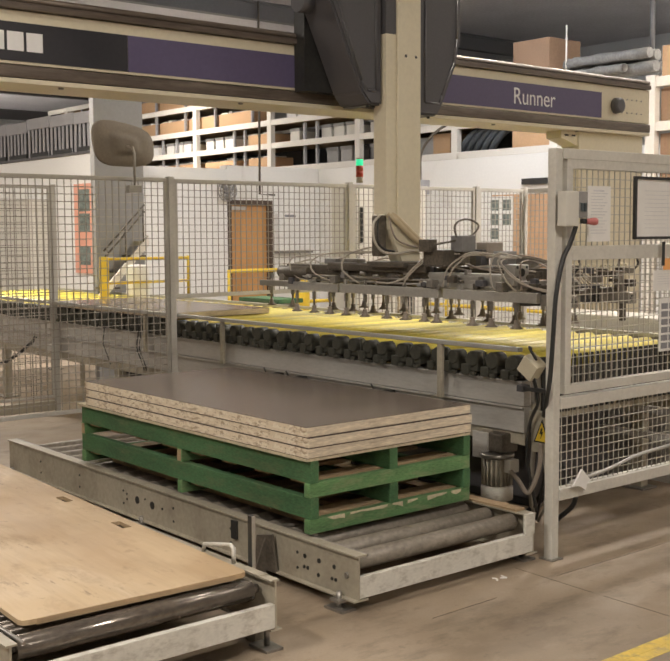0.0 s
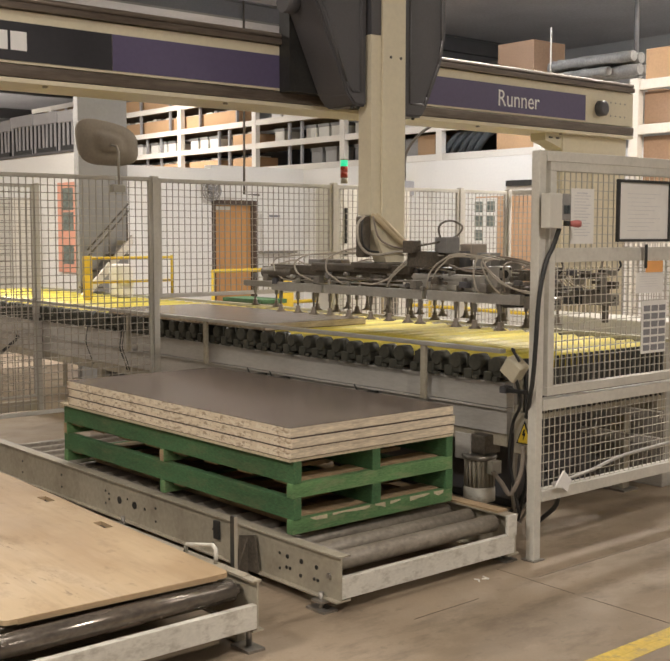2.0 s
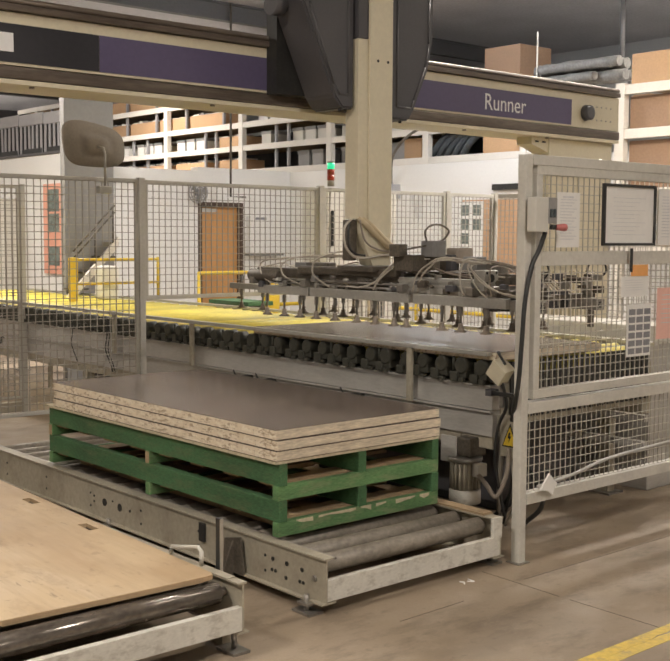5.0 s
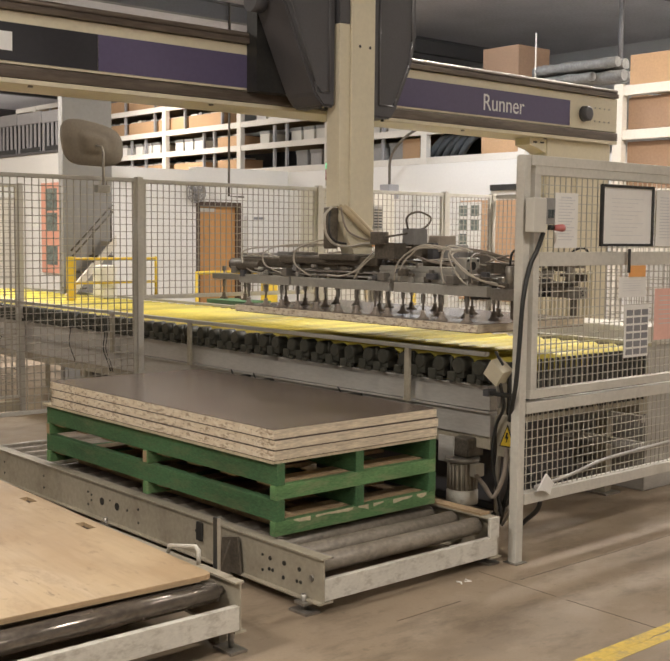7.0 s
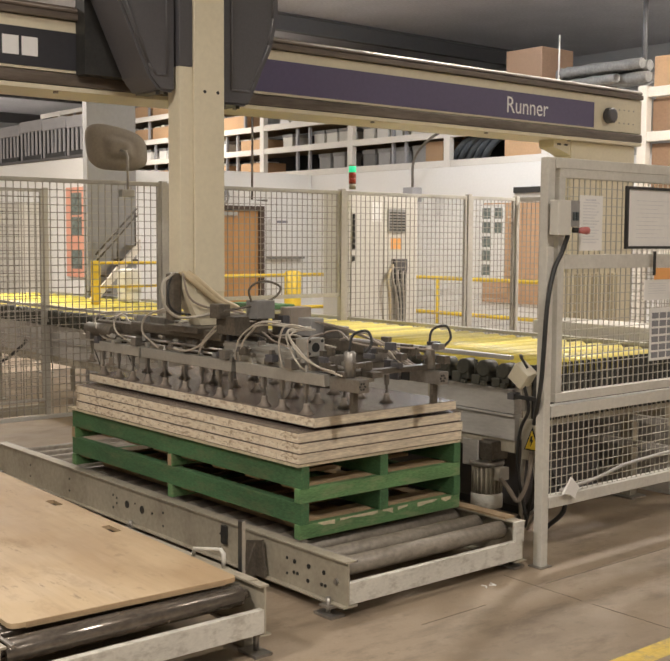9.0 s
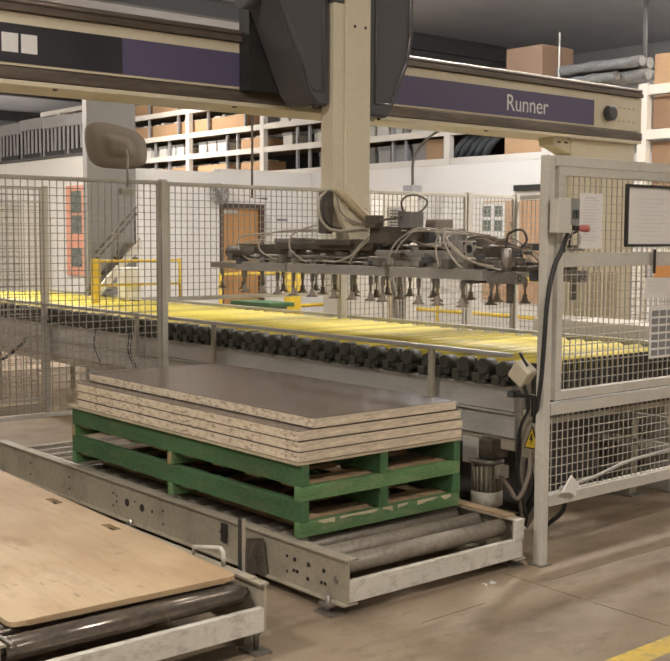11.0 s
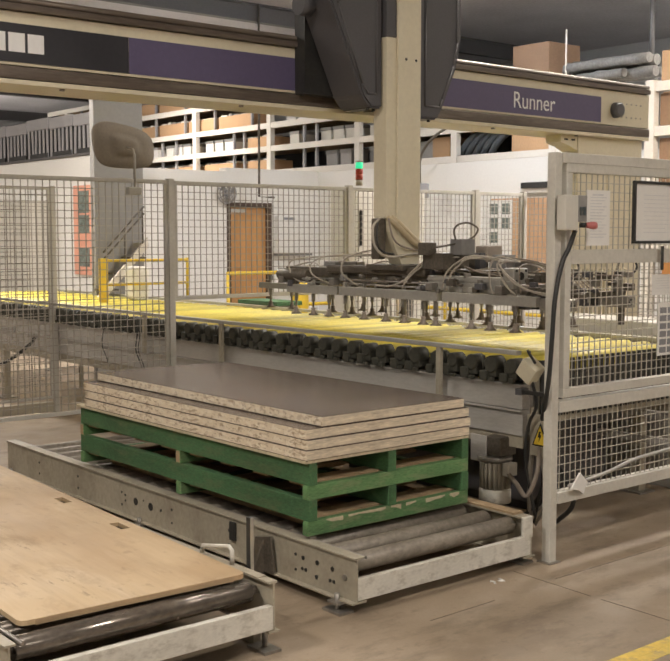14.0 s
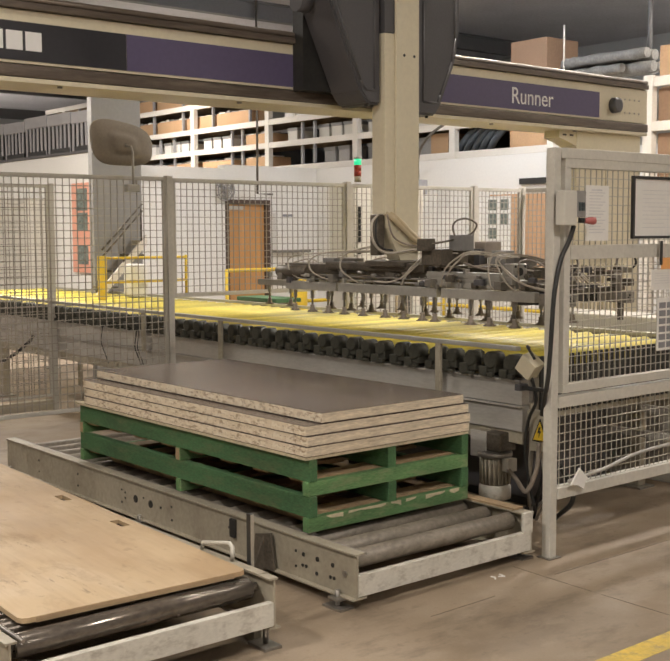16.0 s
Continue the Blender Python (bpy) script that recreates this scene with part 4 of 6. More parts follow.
        part("air_line", T(arc([(-3.71, y, 1.39), (-3.71, y + 0.02, 1.46), (-3.66, y + 0.06, 1.48), (-3.62, y + 0.05, 1.43), (-3.63, y + 0.02, 1.39)], 7), 0.006, 8), M["black"], t)
    # air hoses: arcs from the valves out to the rails
    def hose(pts, r=0.0048, m="hose", label="pale grey air hose"):
        part("hose", T(arc(pts, 8), r, 8), M[m], t, label)
    hose([(-5.2, 4.62, 1.475), (-5.55, 4.52, 1.468), (-5.86, 4.475, 1.44), (-5.885, 4.465, 1.37), (-5.82, 4.475, 1.31), (-5.72, 4.49, 1.295)])
    hose([(-5.1, 4.62, 1.485), (-5.48, 4.50, 1.475), (-5.65, 4.47, 1.43), (-5.655, 4.465, 1.36), (-5.55, 4.475, 1.313), (-5.46, 4.49, 1.295)])
    hose([(-4.95, 4.60, 1.50), (-5.06, 4.50, 1.514), (-5.21, 4.475, 1.492), (-5.34, 4.47, 1.447), (-5.354, 4.465, 1.374), (-5.30, 4.475, 1.33), (-5.22, 4.49, 1.29)], 0.0055)
    hose([(-4.45, 4.62, 1.47), (-4.59, 4.48, 1.464), (-4.71, 4.47, 1.402), (-4.79, 4.465, 1.338), (-4.91, 4.465, 1.303), (-5.04, 4.47, 1.304)], 0.0055)
    hose([(-4.35, 4.65, 1.48), (-4.56, 4.49, 1.47), (-4.66, 4.475, 1.42), (-4.76, 4.465, 1.345), (-4.82, 4.48, 1.29)])
    hose([(-4.10, 4.62, 1.46), (-4.245, 4.48, 1.49), (-4.37, 4.47, 1.447), (-4.44, 4.465, 1.394), (-4.47, 4.47, 1.34), (-4.50, 4.49, 1.29)])
    hose([(-4.14, 4.64, 1.46), (-4.27, 4.48, 1.475), (-4.35, 4.47, 1.435), (-4.41, 4.465, 1.38), (-4.455, 4.48, 1.29)])
    hose([(-4.02, 4.60, 1.46), (-4.075, 4.48, 1.485), (-4.118, 4.465, 1.413), (-4.107, 4.47, 1.307), (-4.09, 4.49, 1.285)])
    hose([(-4.05, 4.60, 1.46), (-4.066, 4.47, 1.452), (-4.024, 4.465, 1.365), (-3.974, 4.47, 1.311), (-3.95, 4.49, 1.285)])
    hose([(-4.08, 4.60, 1.47), (-4.06, 4.47, 1.46), (-3.99, 4.465, 1.391), (-3.861, 4.47, 1.321), (-3.736, 4.48, 1.30)])
    hose([(-4.08, 4.62, 1.47), (-4.05, 4.475, 1.44), (-3.96, 4.465, 1.36), (-3.83, 4.475, 1.31), (-3.70, 4.49, 1.285)])
    hose([(-3.97, 4.60, 1.45), (-3.911, 4.475, 1.436), (-3.905, 4.465, 1.37), (-3.909, 4.48, 1.295)], 0.004, "rubber", "dark air hose")
    for k in range(5):
        o = 0.03 * k
        hose([(-4.5, 4.82 + o, 1.47), (-4.25, 4.83 + o, 1.47 - o * 0.3), (-4.08, 4.88 + o, 1.44 - o * 0.4), (-3.96, 4.94 + o * 0.6, 1.38), (-3.92 + o, 4.99, 1.31), (-3.90 + o * 1.4, 5.02, 1.28)], 0.0042, "hose" if k % 2 else "rubber", "thin air hose")
    for k in range(12):
        x = -6.0 + k * 0.17 + rnd.uniform(-0.05, 0.05)
        y = rnd.uniform(4.55, 4.95)
        pts = [(x, y, 1.395), (x + 0.15, y + 0.03, 1.41 + rnd.uniform(0, 0.03)), (x + 0.35, y - 0.04, 1.40), (x + 0.55, y + rnd.uniform(-0.1, 0.1), 1.385)]
        part("hose", T(arc(pts, 6), 0.005, 6), M["hose" if k % 3 == 0 else "rubber"], t)
    part("hose", T(arc([(-4.45, 4.545, 1.575), (-4.45, 4.531, 1.629), (-4.45, 4.569, 1.662), (-4.45, 4.644, 1.671), (-4.45, 4.722, 1.642), (-4.45, 4.703, 1.602), (-4.45, 4.645, 1.575), (-4.46, 4.53, 1.55), (-4.5, 4.42, 1.53)], 8), 0.0058, 8), M["soot"], t, "dark looped hose")
    return t


gantry()
CARRIAGE = carriage()
GRIPPER = gripper()


# ---------------------------------------------------------------- safety fences
def wires(bm, x, y0, y1, z0, z1, pitch, r):
    """A welded wire grid in a plane of constant x."""
    n = max(1, round((y1 - y0) / pitch))
    for k in range(n + 1):
        y = y0 + (y1 - y0) * k / n
        box(bm, x - r, x + r, y - r, y + r, z0, z1)
    n = max(1, round((z1 - z0) / pitch))
    for k in range(n + 1):
        z = z0 + (z1 - z0) * k / n
        box(bm, x + r, x + 3 * r, y0, y1, z - r, z + r)


def fence_post(t, x, y, z1, w=0.024, z0=0.0, mat_name="fence"):
    p = part("post", B(x - w, x + w, y - w, y + w, z0, z1, bev=0.004), M[mat_name], t)
    if z0 == 0:
        part("foot_plate", B(x - 0.042, x + 0.042, y - 0.042, y + 0.042, 0.0, 0.006), M["steel"], t)
    return p


def mesh_panel(t, x, y0, y1, z0, z1, pitch=0.05, r=0.0026, wire="wire", w=0.02, paint="fence"):
    part("frame", B(x - w, x + w, y0, y1, z1 - 2 * w, z1, bev=0.003), M[paint], t)
    part("frame", B(x - w, x + w, y0, y1, z0, z0 + 2 * w, bev=0.003), M[paint], t)
    part("frame", B(x - w, x + w, y0, y0 + 2 * w, z0 + 2 * w, z1 - 2 * w, bev=0.003), M[paint], t)
    part("frame", B(x - w, x + w, y1 - 2 * w, y1, z0 + 2 * w, z1 - 2 * w, bev=0.003), M[paint], t)
    bm = bmesh.new()
    wires(bm, x, y0 + 2 * w, y1 - 2 * w, z0 + 2 * w, z1 - 2 * w, pitch, r)
    g = part("wire_mesh", bm, M[wire], t, "welded wire mesh")
    g["kind"] = "stuff"


def far_fence():
    x = -6.9
    t = thing("safety_fence", (x, 5.5, 0), "grey wire mesh safety fence over the roller table", "fence", "safety fences")
    for y, z0 in ((2.30, 0), (4.175, 0), (5.83, 0), (7.295, 0), (7.93, 0)):
        fence_post(t, x, y, 2.0, 0.024, z0)
    mesh_panel(t, x, 2.33, 4.152, 0.40, 1.99, w=0.013)
    mesh_panel(t, x, 4.20, 5.806, 1.14, 1.985, w=0.014)
    mesh_panel(t, x, 5.855, 7.27, 0.35, 1.985, w=0.014)
    mesh_panel(t, x, 7.32, 7.905, 0.35, 1.985, w=0.014)
    # return along the far side of the table
    t2 = thing("safety_fence", (-5.5, 8.0, 0), "grey wire mesh safety fence behind the machine", "fence", "safety fences")
    part("post", B(-5.0, -4.91, 7.9, 7.99, 0, 2.0, bev=0.004), M["fence"], t2)
    part("frame", B(-6.85, -5.0, 7.92, 7.96, 1.95, 1.99, bev=0.003), M["fence"], t2)
    part("frame", B(-6.85, -5.0, 7.92, 7.96, 0.35, 0.39, bev=0.003), M["fence"], t2)
    bm = bmesh.new()
    r = 0.0026
    for k in range(37):
        xx = -6.83 + k * 0.05
        box(bm, xx - r, xx + r, 7.94 - r, 7.94 + r, 0.39, 1.95)
    for k in range(32):
        z = 0.39 + k * 0.05
        box(bm, -6.85, -5.0, 7.94 - 3 * r, 7.94 - r, z - r, z + r)
    g = part("wire_mesh", bm, M["wire"], t2)
    g["kind"] = "stuff"


def gate_fence():
    x = -9.33
    t = thing("safety_fence", (x, 3.5, 0), "dull grey wire mesh fence panel beside the table", "fence", "safety fences")
    fence_post(t, x, 4.44, 2.04, 0.022)
    fence_post(t, x, 2.4, 2.04, 0.022)
    mesh_panel(t, x, 2.425, 4.415, 0.14, 2.03, w=0.013)
    part("foot_beam", B(x - 0.04, x + 0.04, 2.43, 4.41, 0.03, 0.115, bev=0.004), M["grey_paint"], t)
    return t


def near_fence():
    x = -3.5
    t = thing("safety_gate_fence", (x, 4.8, 0), "pale grey mesh safety fence with a cable and notices", "fence", "safety fences")
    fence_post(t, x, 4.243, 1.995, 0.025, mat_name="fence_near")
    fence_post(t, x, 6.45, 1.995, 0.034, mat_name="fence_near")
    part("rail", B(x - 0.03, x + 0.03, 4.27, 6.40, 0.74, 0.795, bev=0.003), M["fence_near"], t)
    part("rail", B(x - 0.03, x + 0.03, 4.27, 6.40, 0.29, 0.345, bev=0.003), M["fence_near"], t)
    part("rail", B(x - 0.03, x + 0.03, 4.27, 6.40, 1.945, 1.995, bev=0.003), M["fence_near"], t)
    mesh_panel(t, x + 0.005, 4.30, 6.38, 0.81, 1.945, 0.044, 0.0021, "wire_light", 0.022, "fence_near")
    part("rail", B(x - 0.01, x + 0.028, 4.345, 6.33, 1.46, 1.53, bev=0.003), M["fence_near"], t)
    bm = bmesh.new()
    wires(bm, x, 4.27, 6.40, 0.345, 0.74, 0.042, 0.0019)
    g = part("wire_mesh", bm, M["wire_light"], t)
    g["kind"] = "stuff"
    return t


far_fence()
gate_fence()
near_fence()


def emergency_stop():
    t = thing("emergency_stop", (-3.44, 4.31, 1.6), "grey switch box with a red mushroom button and black cable", "switch box")
    part("housing", B(-3.455, -3.40, 4.205, 4.30, 1.625, 1.79, bev=0.006), M["cabinet"], t)
    part("switch_panel", B(-3.455, -3.405, 4.302, 4.372, 1.665, 1.79, bev=0.004), M["greybox"], t)
    for y in (4.325, 4.35):
        part("rocker", B(-3.405, -3.399, y - 0.009, y + 0.009, 1.695, 1.735, bev=0.002), M["picture"], t)
    part("collar", T([(-3.42, 4.335, 1.650), (-3.395, 4.350, 1.648)], 0.013, 12), M["black"], t)
    part("button", T([(-3.395, 4.352, 1.648), (-3.375, 4.385, 1.647), (-3.368, 4.397, 1.647)], [0.013, 0.019, 0.016], 14), M["red"], t, "red mushroom button")
    part("cable", T(arc([(-3.43, 4.315, 1.625), (-3.445, 4.29, 1.54), (-3.455, 4.25, 1.46), (-3.455, 4.205, 1.30), (-3.455, 4.185, 1.08), (-3.462, 4.178, 0.92), (-3.50, 4.20, 0.80), (-3.56, 4.25, 0.70)], 8), 0.0115, 10), M["black"], t, "black cable")
    return t


def sheet(name, y0, y1, z0, z1, material, label, category, x=-3.445, bars=()):
    t = thing(name, (x, (y0 + y1) / 2, z0), label, category, "notices on the fence")
    part("sheet", B(x, x + 0.0015, y0, y1, z0, z1), M[material], t)
    for a, b, c, d in bars:
        part("print", B(x + 0.0015, x + 0.0022, y0 + (y1 - y0) * a, y0 + (y1 - y0) * b, z0 + (z1 - z0) * c, z0 + (z1 - z0) * d), M["ink" if b - a < 0.35 else "faint"], t)
    return t


def notices():
    lines = [(0.15, 0.85 - 0.1 * (k % 3), 0.86 - k * 0.055, 0.875 - k * 0.055) for k in range(14)]
    sheet("paper_notice", 4.418, 4.60, 1.55, 1.82, "paper", "white printed sheet tied to the mesh", "notice", bars=[(0.25, 0.7, 0.9, 0.93)] + lines)
    t = thing("framed_notice", (-3.44, 5.03, 1.56), "white notice in a black frame on the mesh", "frame")
    y0, y1, z0, z1, x = 4.802, 5.268, 1.558, 1.876, -3.455
    part("sheet", B(x, x + 0.004, y0 + 0.012, y1 - 0.012, z0 + 0.012, z1 - 0.012), M["paper"], t)
    for a in ((y0, y1, z0, z0 + 0.014), (y0, y1, z1 - 0.014, z1), (y0, y0 + 0.016, z0 + 0.014, z1 - 0.014), (y1 - 0.016, y1, z0 + 0.014, z1 - 0.014)):
        part("frame", B(x - 0.004, x + 0.012, *a), M["black"], t, "black frame")
    for k in range(10):
        part("print", B(x + 0.004, x + 0.0048, y0 + 0.09, y1 - 0.09 - 0.05 * (k % 3), z1 - 0.07 - k * 0.021, z1 - 0.0725 - k * 0.021), M["faint"], t)
    sheet("paper_notice", 5.29, 5.50, 1.56, 1.86, "paper", "white printed sheet beside the framed notice", "notice", bars=lines)
    sheet("clip_strip", 5.03, 5.055, 1.42, 1.545, "black", "black clip hanging from the rail", "clip", x=-3.438)
    sheet("orange_tag", 5.045, 5.20, 1.398, 1.458, "orange", "orange tag on the fence", "tag", x=-3.4405)
    sheet("paper_notice", 4.966, 5.212, 1.29, 1.397, "paper", "small white printed card on the mesh", "notice", x=-3.445, bars=[(0.15, 0.8, 0.8 - k * 0.12, 0.82 - k * 0.12) for k in range(5)])
    grid = [(0.08 + 0.31 * c, 0.34 + 0.31 * c, 0.80 - 0.15 * k, 0.91 - 0.15 * k) for k in range(6) for c in range(3)]
    sheet("chart_sheet", 5.025, 5.248, 0.970, 1.248, "paper", "white sheet with a grid of grey pictures", "chart", x=-3.445, bars=grid)
    sheet("pink_notice", 5.30, 5.52, 1.05, 1.33, "pinkpaper", "pink sheet on the mesh", "notice", x=-3.445, bars=[(0.2, 0.9, 0.85 - k * 0.09, 0.865 - k * 0.09) for k in range(7)])
    # strip and curled paper at the foot of the fence
    solid("loose_strip", T(arc([(-3.455, 4.33, 0.375), (-3.45, 4.6, 0.40), (-3.45, 4.85, 0.44), (-3.455, 5.15, 0.455), (-3.455, 5.6, 0.47)], 6), 0.009, 6), M["pale_grey"], "bent pale strip tied along the bottom rail", "strip")
    bm = prism(bmesh.new(), [(4.33, 0.36), (4.385, 0.35), (4.425, 0.325), (4.435, 0.355), (4.46, 0.375), (4.395, 0.435)], "x", -3.445, -3.435)
    solid("paper_scrap", bm, M["paper"], "torn white paper scrap on the bottom rail", "paper")
    # warning triangle on the table end
    t = thing("warning_sign", (-3.775, 4.49, 0.45), "yellow triangular electric warning sign", "sign")
    part("mounting_plate", B(-3.85, -3.70, 4.495, 4.51, 0.45, 0.67, bev=0.006), M["grey_paint"], t, "dull grey cover plate")
    part("bracket", B(-3.88, -3.83, 4.511, 4.53, 0.60, 0.66), M["grey_paint"], t)
    part("border", prism(bmesh.new(), [(-3.829, 0.505), (-3.721, 0.505), (-3.775, 0.628)], "y", 4.4925, 4.4949), M["black"], t)
    part("plate", prism(bmesh.new(), [(-3.818, 0.512), (-3.732, 0.512), (-3.775, 0.611)], "y", 4.490, 4.4923), M["yellow_paint"], t, "yellow triangle")
    part("bolt_mark", prism(bmesh.new(), [(-3.778, 0.583), (-3.768, 0.583), (-3.774, 0.564), (-3.764, 0.564), (-3.781, 0.527), (-3.776, 0.552), (-3.787, 0.552)], "y", 4.4875, 4.4898), M["black"], t)


emergency_stop()
notices()


# ---------------------------------------------------------------- office wall, door and racks at the back
def back_area():
    solid("wall_left", B(-33.9, -14.6, 7.66, 7.86, 0, 2.76), M["whitewall"], "white painted partition wall", "wall", kind="structure")
    solid("trim_wall_head", B(-26, -14.58, 7.64, 8.3, 2.762, 2.80), M["darksteel"], "dark capping on the partition wall", "trim", kind="structure")
    solid("wall_office_front", B(-15.2, -15.0, 7.86, 10.13, 0, 2.62), M["whitewall"], "white painted office wall", "wall", kind="structure")
    solid("wall_office_front_2", B(-15.2, -15.0, 11.0, 12.0, 0, 2.68), M["whitewall"], "white painted office wall beside the door", "wall", kind="structure")
    solid("wall_office_head", B(-15.2, -15.0, 10.13, 11.0, 2.13, 2.68), M["whitewall"], "white painted wall over the door", "wall", kind="structure")
    solid("wall_office_side", B(-15.2, 1.0, 12.0, 12.2, 0, 2.67), M["whitewall"], "white painted office side wall", "wall", kind="structure")
    solid("office_roof", B(-33.8, 1.0, 12.2, 17.9, 2.52, 2.66), M["greywall"], "flat roof of the office used as storage deck", "deck", kind="structure")
    solid("office_roof_2", B(-33.8, -15.2, 8.3, 12.2, 2.45, 2.60), M["greywall"], "flat roof of the office used as storage deck", "deck", kind="structure")
    d = thing("door_1", (-15.1, 10.55, 0), "closed orange-brown veneered door in a dark frame", "door", kind="structure")
    part("leaf", B(-15.14, -15.08, 10.19, 10.95, 0.005, 2.06, bev=0.004), M["door"], d)
    for a in ((10.13, 10.19, 0, 2.13), (10.95, 11.0, 0, 2.13), (10.19, 10.95, 2.07, 2.13)):
        part("door_frame", B(-15.2, -14.97, *a), M["doorframe"], d, "dark brown door frame")
    part("closer", B(-15.08, -15.02, 10.22, 10.5, 1.97, 2.03, bev=0.006), M["alu"], d)
    part("handle", T([(-15.08, 10.26, 1.0), (-15.02, 10.26, 1.0), (-15.02, 10.36, 1.0)], 0.012, 8), M["alu"], d)


def storage_rack():
    """Long rack on the office deck: posts, beams, boards and boxes."""
    t = thing("storage_rack", (-17, 12.5, 2.66), "off-white storage rack full of boxes on the office deck", "rack")
    y = 12.35
    for x in (-25, -22.2, -19.35, -16.83, -14.35, -12.1, -10.2):
        part("upright", B(x - 0.06, x + 0.06, y - 0.05, y + 0.05, 2.665, 3.66 if x > -16 else 4.6, bev=0.004), M["rackwhite"], t)
    for z in (2.70, 3.14, 3.56, 4.05, 4.5):
        part("shelf_beam", B(-26, -16.8 if z > 3.6 else -9.6, y - 0.04, y + 0.02, z, z + 0.10, bev=0.004), M["rackwhite"], t)
        part("shelf_board", B(-26, -16.8 if z > 3.6 else -9.6, y + 0.03, y + 1.1, z + 0.05, z + 0.075), M["rawwood"], t)
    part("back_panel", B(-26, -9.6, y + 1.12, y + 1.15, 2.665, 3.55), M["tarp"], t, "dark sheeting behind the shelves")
    for x in (-24.4, -23.4, -21.6, -20.75, -20.2, -18.1, -17.75, -15.9, -15.55, -13.4, -13.1):
        part("divider", B(x - 0.022, x + 0.022, y + 0.04, y + 0.09, 2.80, 3.55, bev=0.003), M["greyplastic"], t, "thin grey shelf divider")
    for x in (-24.4, -22.4, -21.0, -19.85, -18.75, -17.5):
        part("divider", B(x - 0.022, x + 0.022, y + 0.04, y + 0.09, 3.665, 4.6, bev=0.003), M["greyplastic"], t, "thin grey shelf divider")
    rnd = random.Random(3)

    def tray(x0, x1, z, h):
        """An open carton with the tops of white folders showing over its front."""
        c = thing("carton_tray", ((x0 + x1) / 2, y + 0.3, z), "open brown carton tray of folders on the rack", "carton", "carton trays on the rack")
        bm = B(x0, x1, y + 0.10, y + 0.115, z, z + h)
        box(bm, x0, x0 + 0.012, y + 0.115, y + 0.6, z, z + h)
        box(bm, x1 - 0.012, x1, y + 0.115, y + 0.6, z, z + h)
        box(bm, x0 + 0.012, x1 - 0.012, y + 0.115, y + 0.6, z, z + 0.012)
        part("carton", bm, M["card"], c)
        xx = x0 + 0.04
        while xx < x1 - 0.16:
            w = rnd.uniform(0.10, 0.22)
            part("folders", B(xx, xx + w, y + 0.13, y + 0.5, z + 0.013, z + h + rnd.uniform(0.015, 0.05)), M[rnd.choice(("paper", "greybox", "cabinet"))], c, "upright folders")
            xx += w + rnd.uniform(0.02, 0.07)

    def archive(x, z, w, h, front):
        """A lidded archive box."""
        c = thing("archive_box", (x + w / 2, y + 0.3, z), "lidded archive box with a pale front on the rack", "box", "archive boxes on the rack")
        part("box_body", B(x, x + w, y + 0.12, y + 0.5, z, z + h * 0.76, bev=0.004), M[front], c)
        part("lid", B(x - 0.012, x + w + 0.012, y + 0.108, y + 0.512, z + h * 0.76, z + h, bev=0.006), M["greybox"], c, "grey lid")

    for x0, x1 in ((-24.35, -22.45), (-22.35, -21.05), (-20.95, -19.9), (-19.8, -18.8), (-18.7, -17.55)):
        for z in (3.662, 4.152):
            tray(x0 + 0.02, x1 - 0.02, z, 0.25)
    for x0, x1 in ((-22.1, -20.8), (-20.7, -19.5), (-19.2, -18.2), (-17.7, -16.95)):
        tray(x0, x1, 2.807, 0.20)
    tray(-17.7, -16.95, 3.247, 0.19)
    for x, k in ((-22.0, 3), (-20.7, 3), (-19.18, 3), (-16.4, 1), (-15.5, 3), (-14.2, 3), (-13.05, 2)):
        for j in range(k):
            archive(x + j * 0.34, 3.248, 0.27, 0.23, "paper" if x < -18 else "cabinet")
    for x, k in ((-15.35, 2), (-14.2, 3), (-13.0, 1)):
        for j in range(k):
            archive(x + j * 0.38, 2.807, 0.29, 0.27, "greybox")
    for x, k in ((-16.5, 3), (-15.2, 3), (-13.6, 2)):
        for j in range(k):
            archive(x + j * 0.34, 3.662, 0.27, 0.24, "paper")


def right_rack():
    t = thing("pallet_rack", (-7.2, 11.0, 0), "off-white pallet rack with brown boards", "rack")
    for x in (-7.68, -5.4):
        part("upright", B(x - 0.06, x + 0.06, 10.95, 11.05, 0, 3.35, bev=0.004), M["rackwhite"], t)
    for z in (1.4, 2.05, 2.72, 3.22):
        part("shelf_beam", B(-7.62, -5.46, 10.96, 11.02, z, z + 0.11, bev=0.004), M["rackwhite"], t)
        part("deck", B(-7.62, -5.46, 11.03, 11.9, z + 0.08, z + 0.11), M["rawwood"], t)
    for z0, z1 in ((2.165, 2.70), (2.84, 3.20)):
        solid("brown_carton", B(-7.60, -5.6, 11.04, 11.8, z0, z1, bev=0.01), M["card_shaded"], "long brown carton on the pallet rack", "carton", "cartons on the rack")
    solid("cardboard_box", B(-7.6, -6.3, 11.05, 11.7, 3.335, 3.68, bev=0.01), M["card"], "brown cardboard box on top of the rack", "box")
    solid("cardboard_box", B(-7.95, -7.72, 11.6, 11.9, 2.9, 3.3, bev=0.01), M["card"], "brown cardboard box behind the rack", "box")


back_area()
storage_rack()
right_rack()


def building_column():
    t = thing("building_column", (-11.2, 6.9, 0), "grey steel building column", "column", kind="structure")
    part("shaft", B(-11.15, -11.05, 5.755, 6.35, 0, 3.75, bev=0.006), M["column"], t)


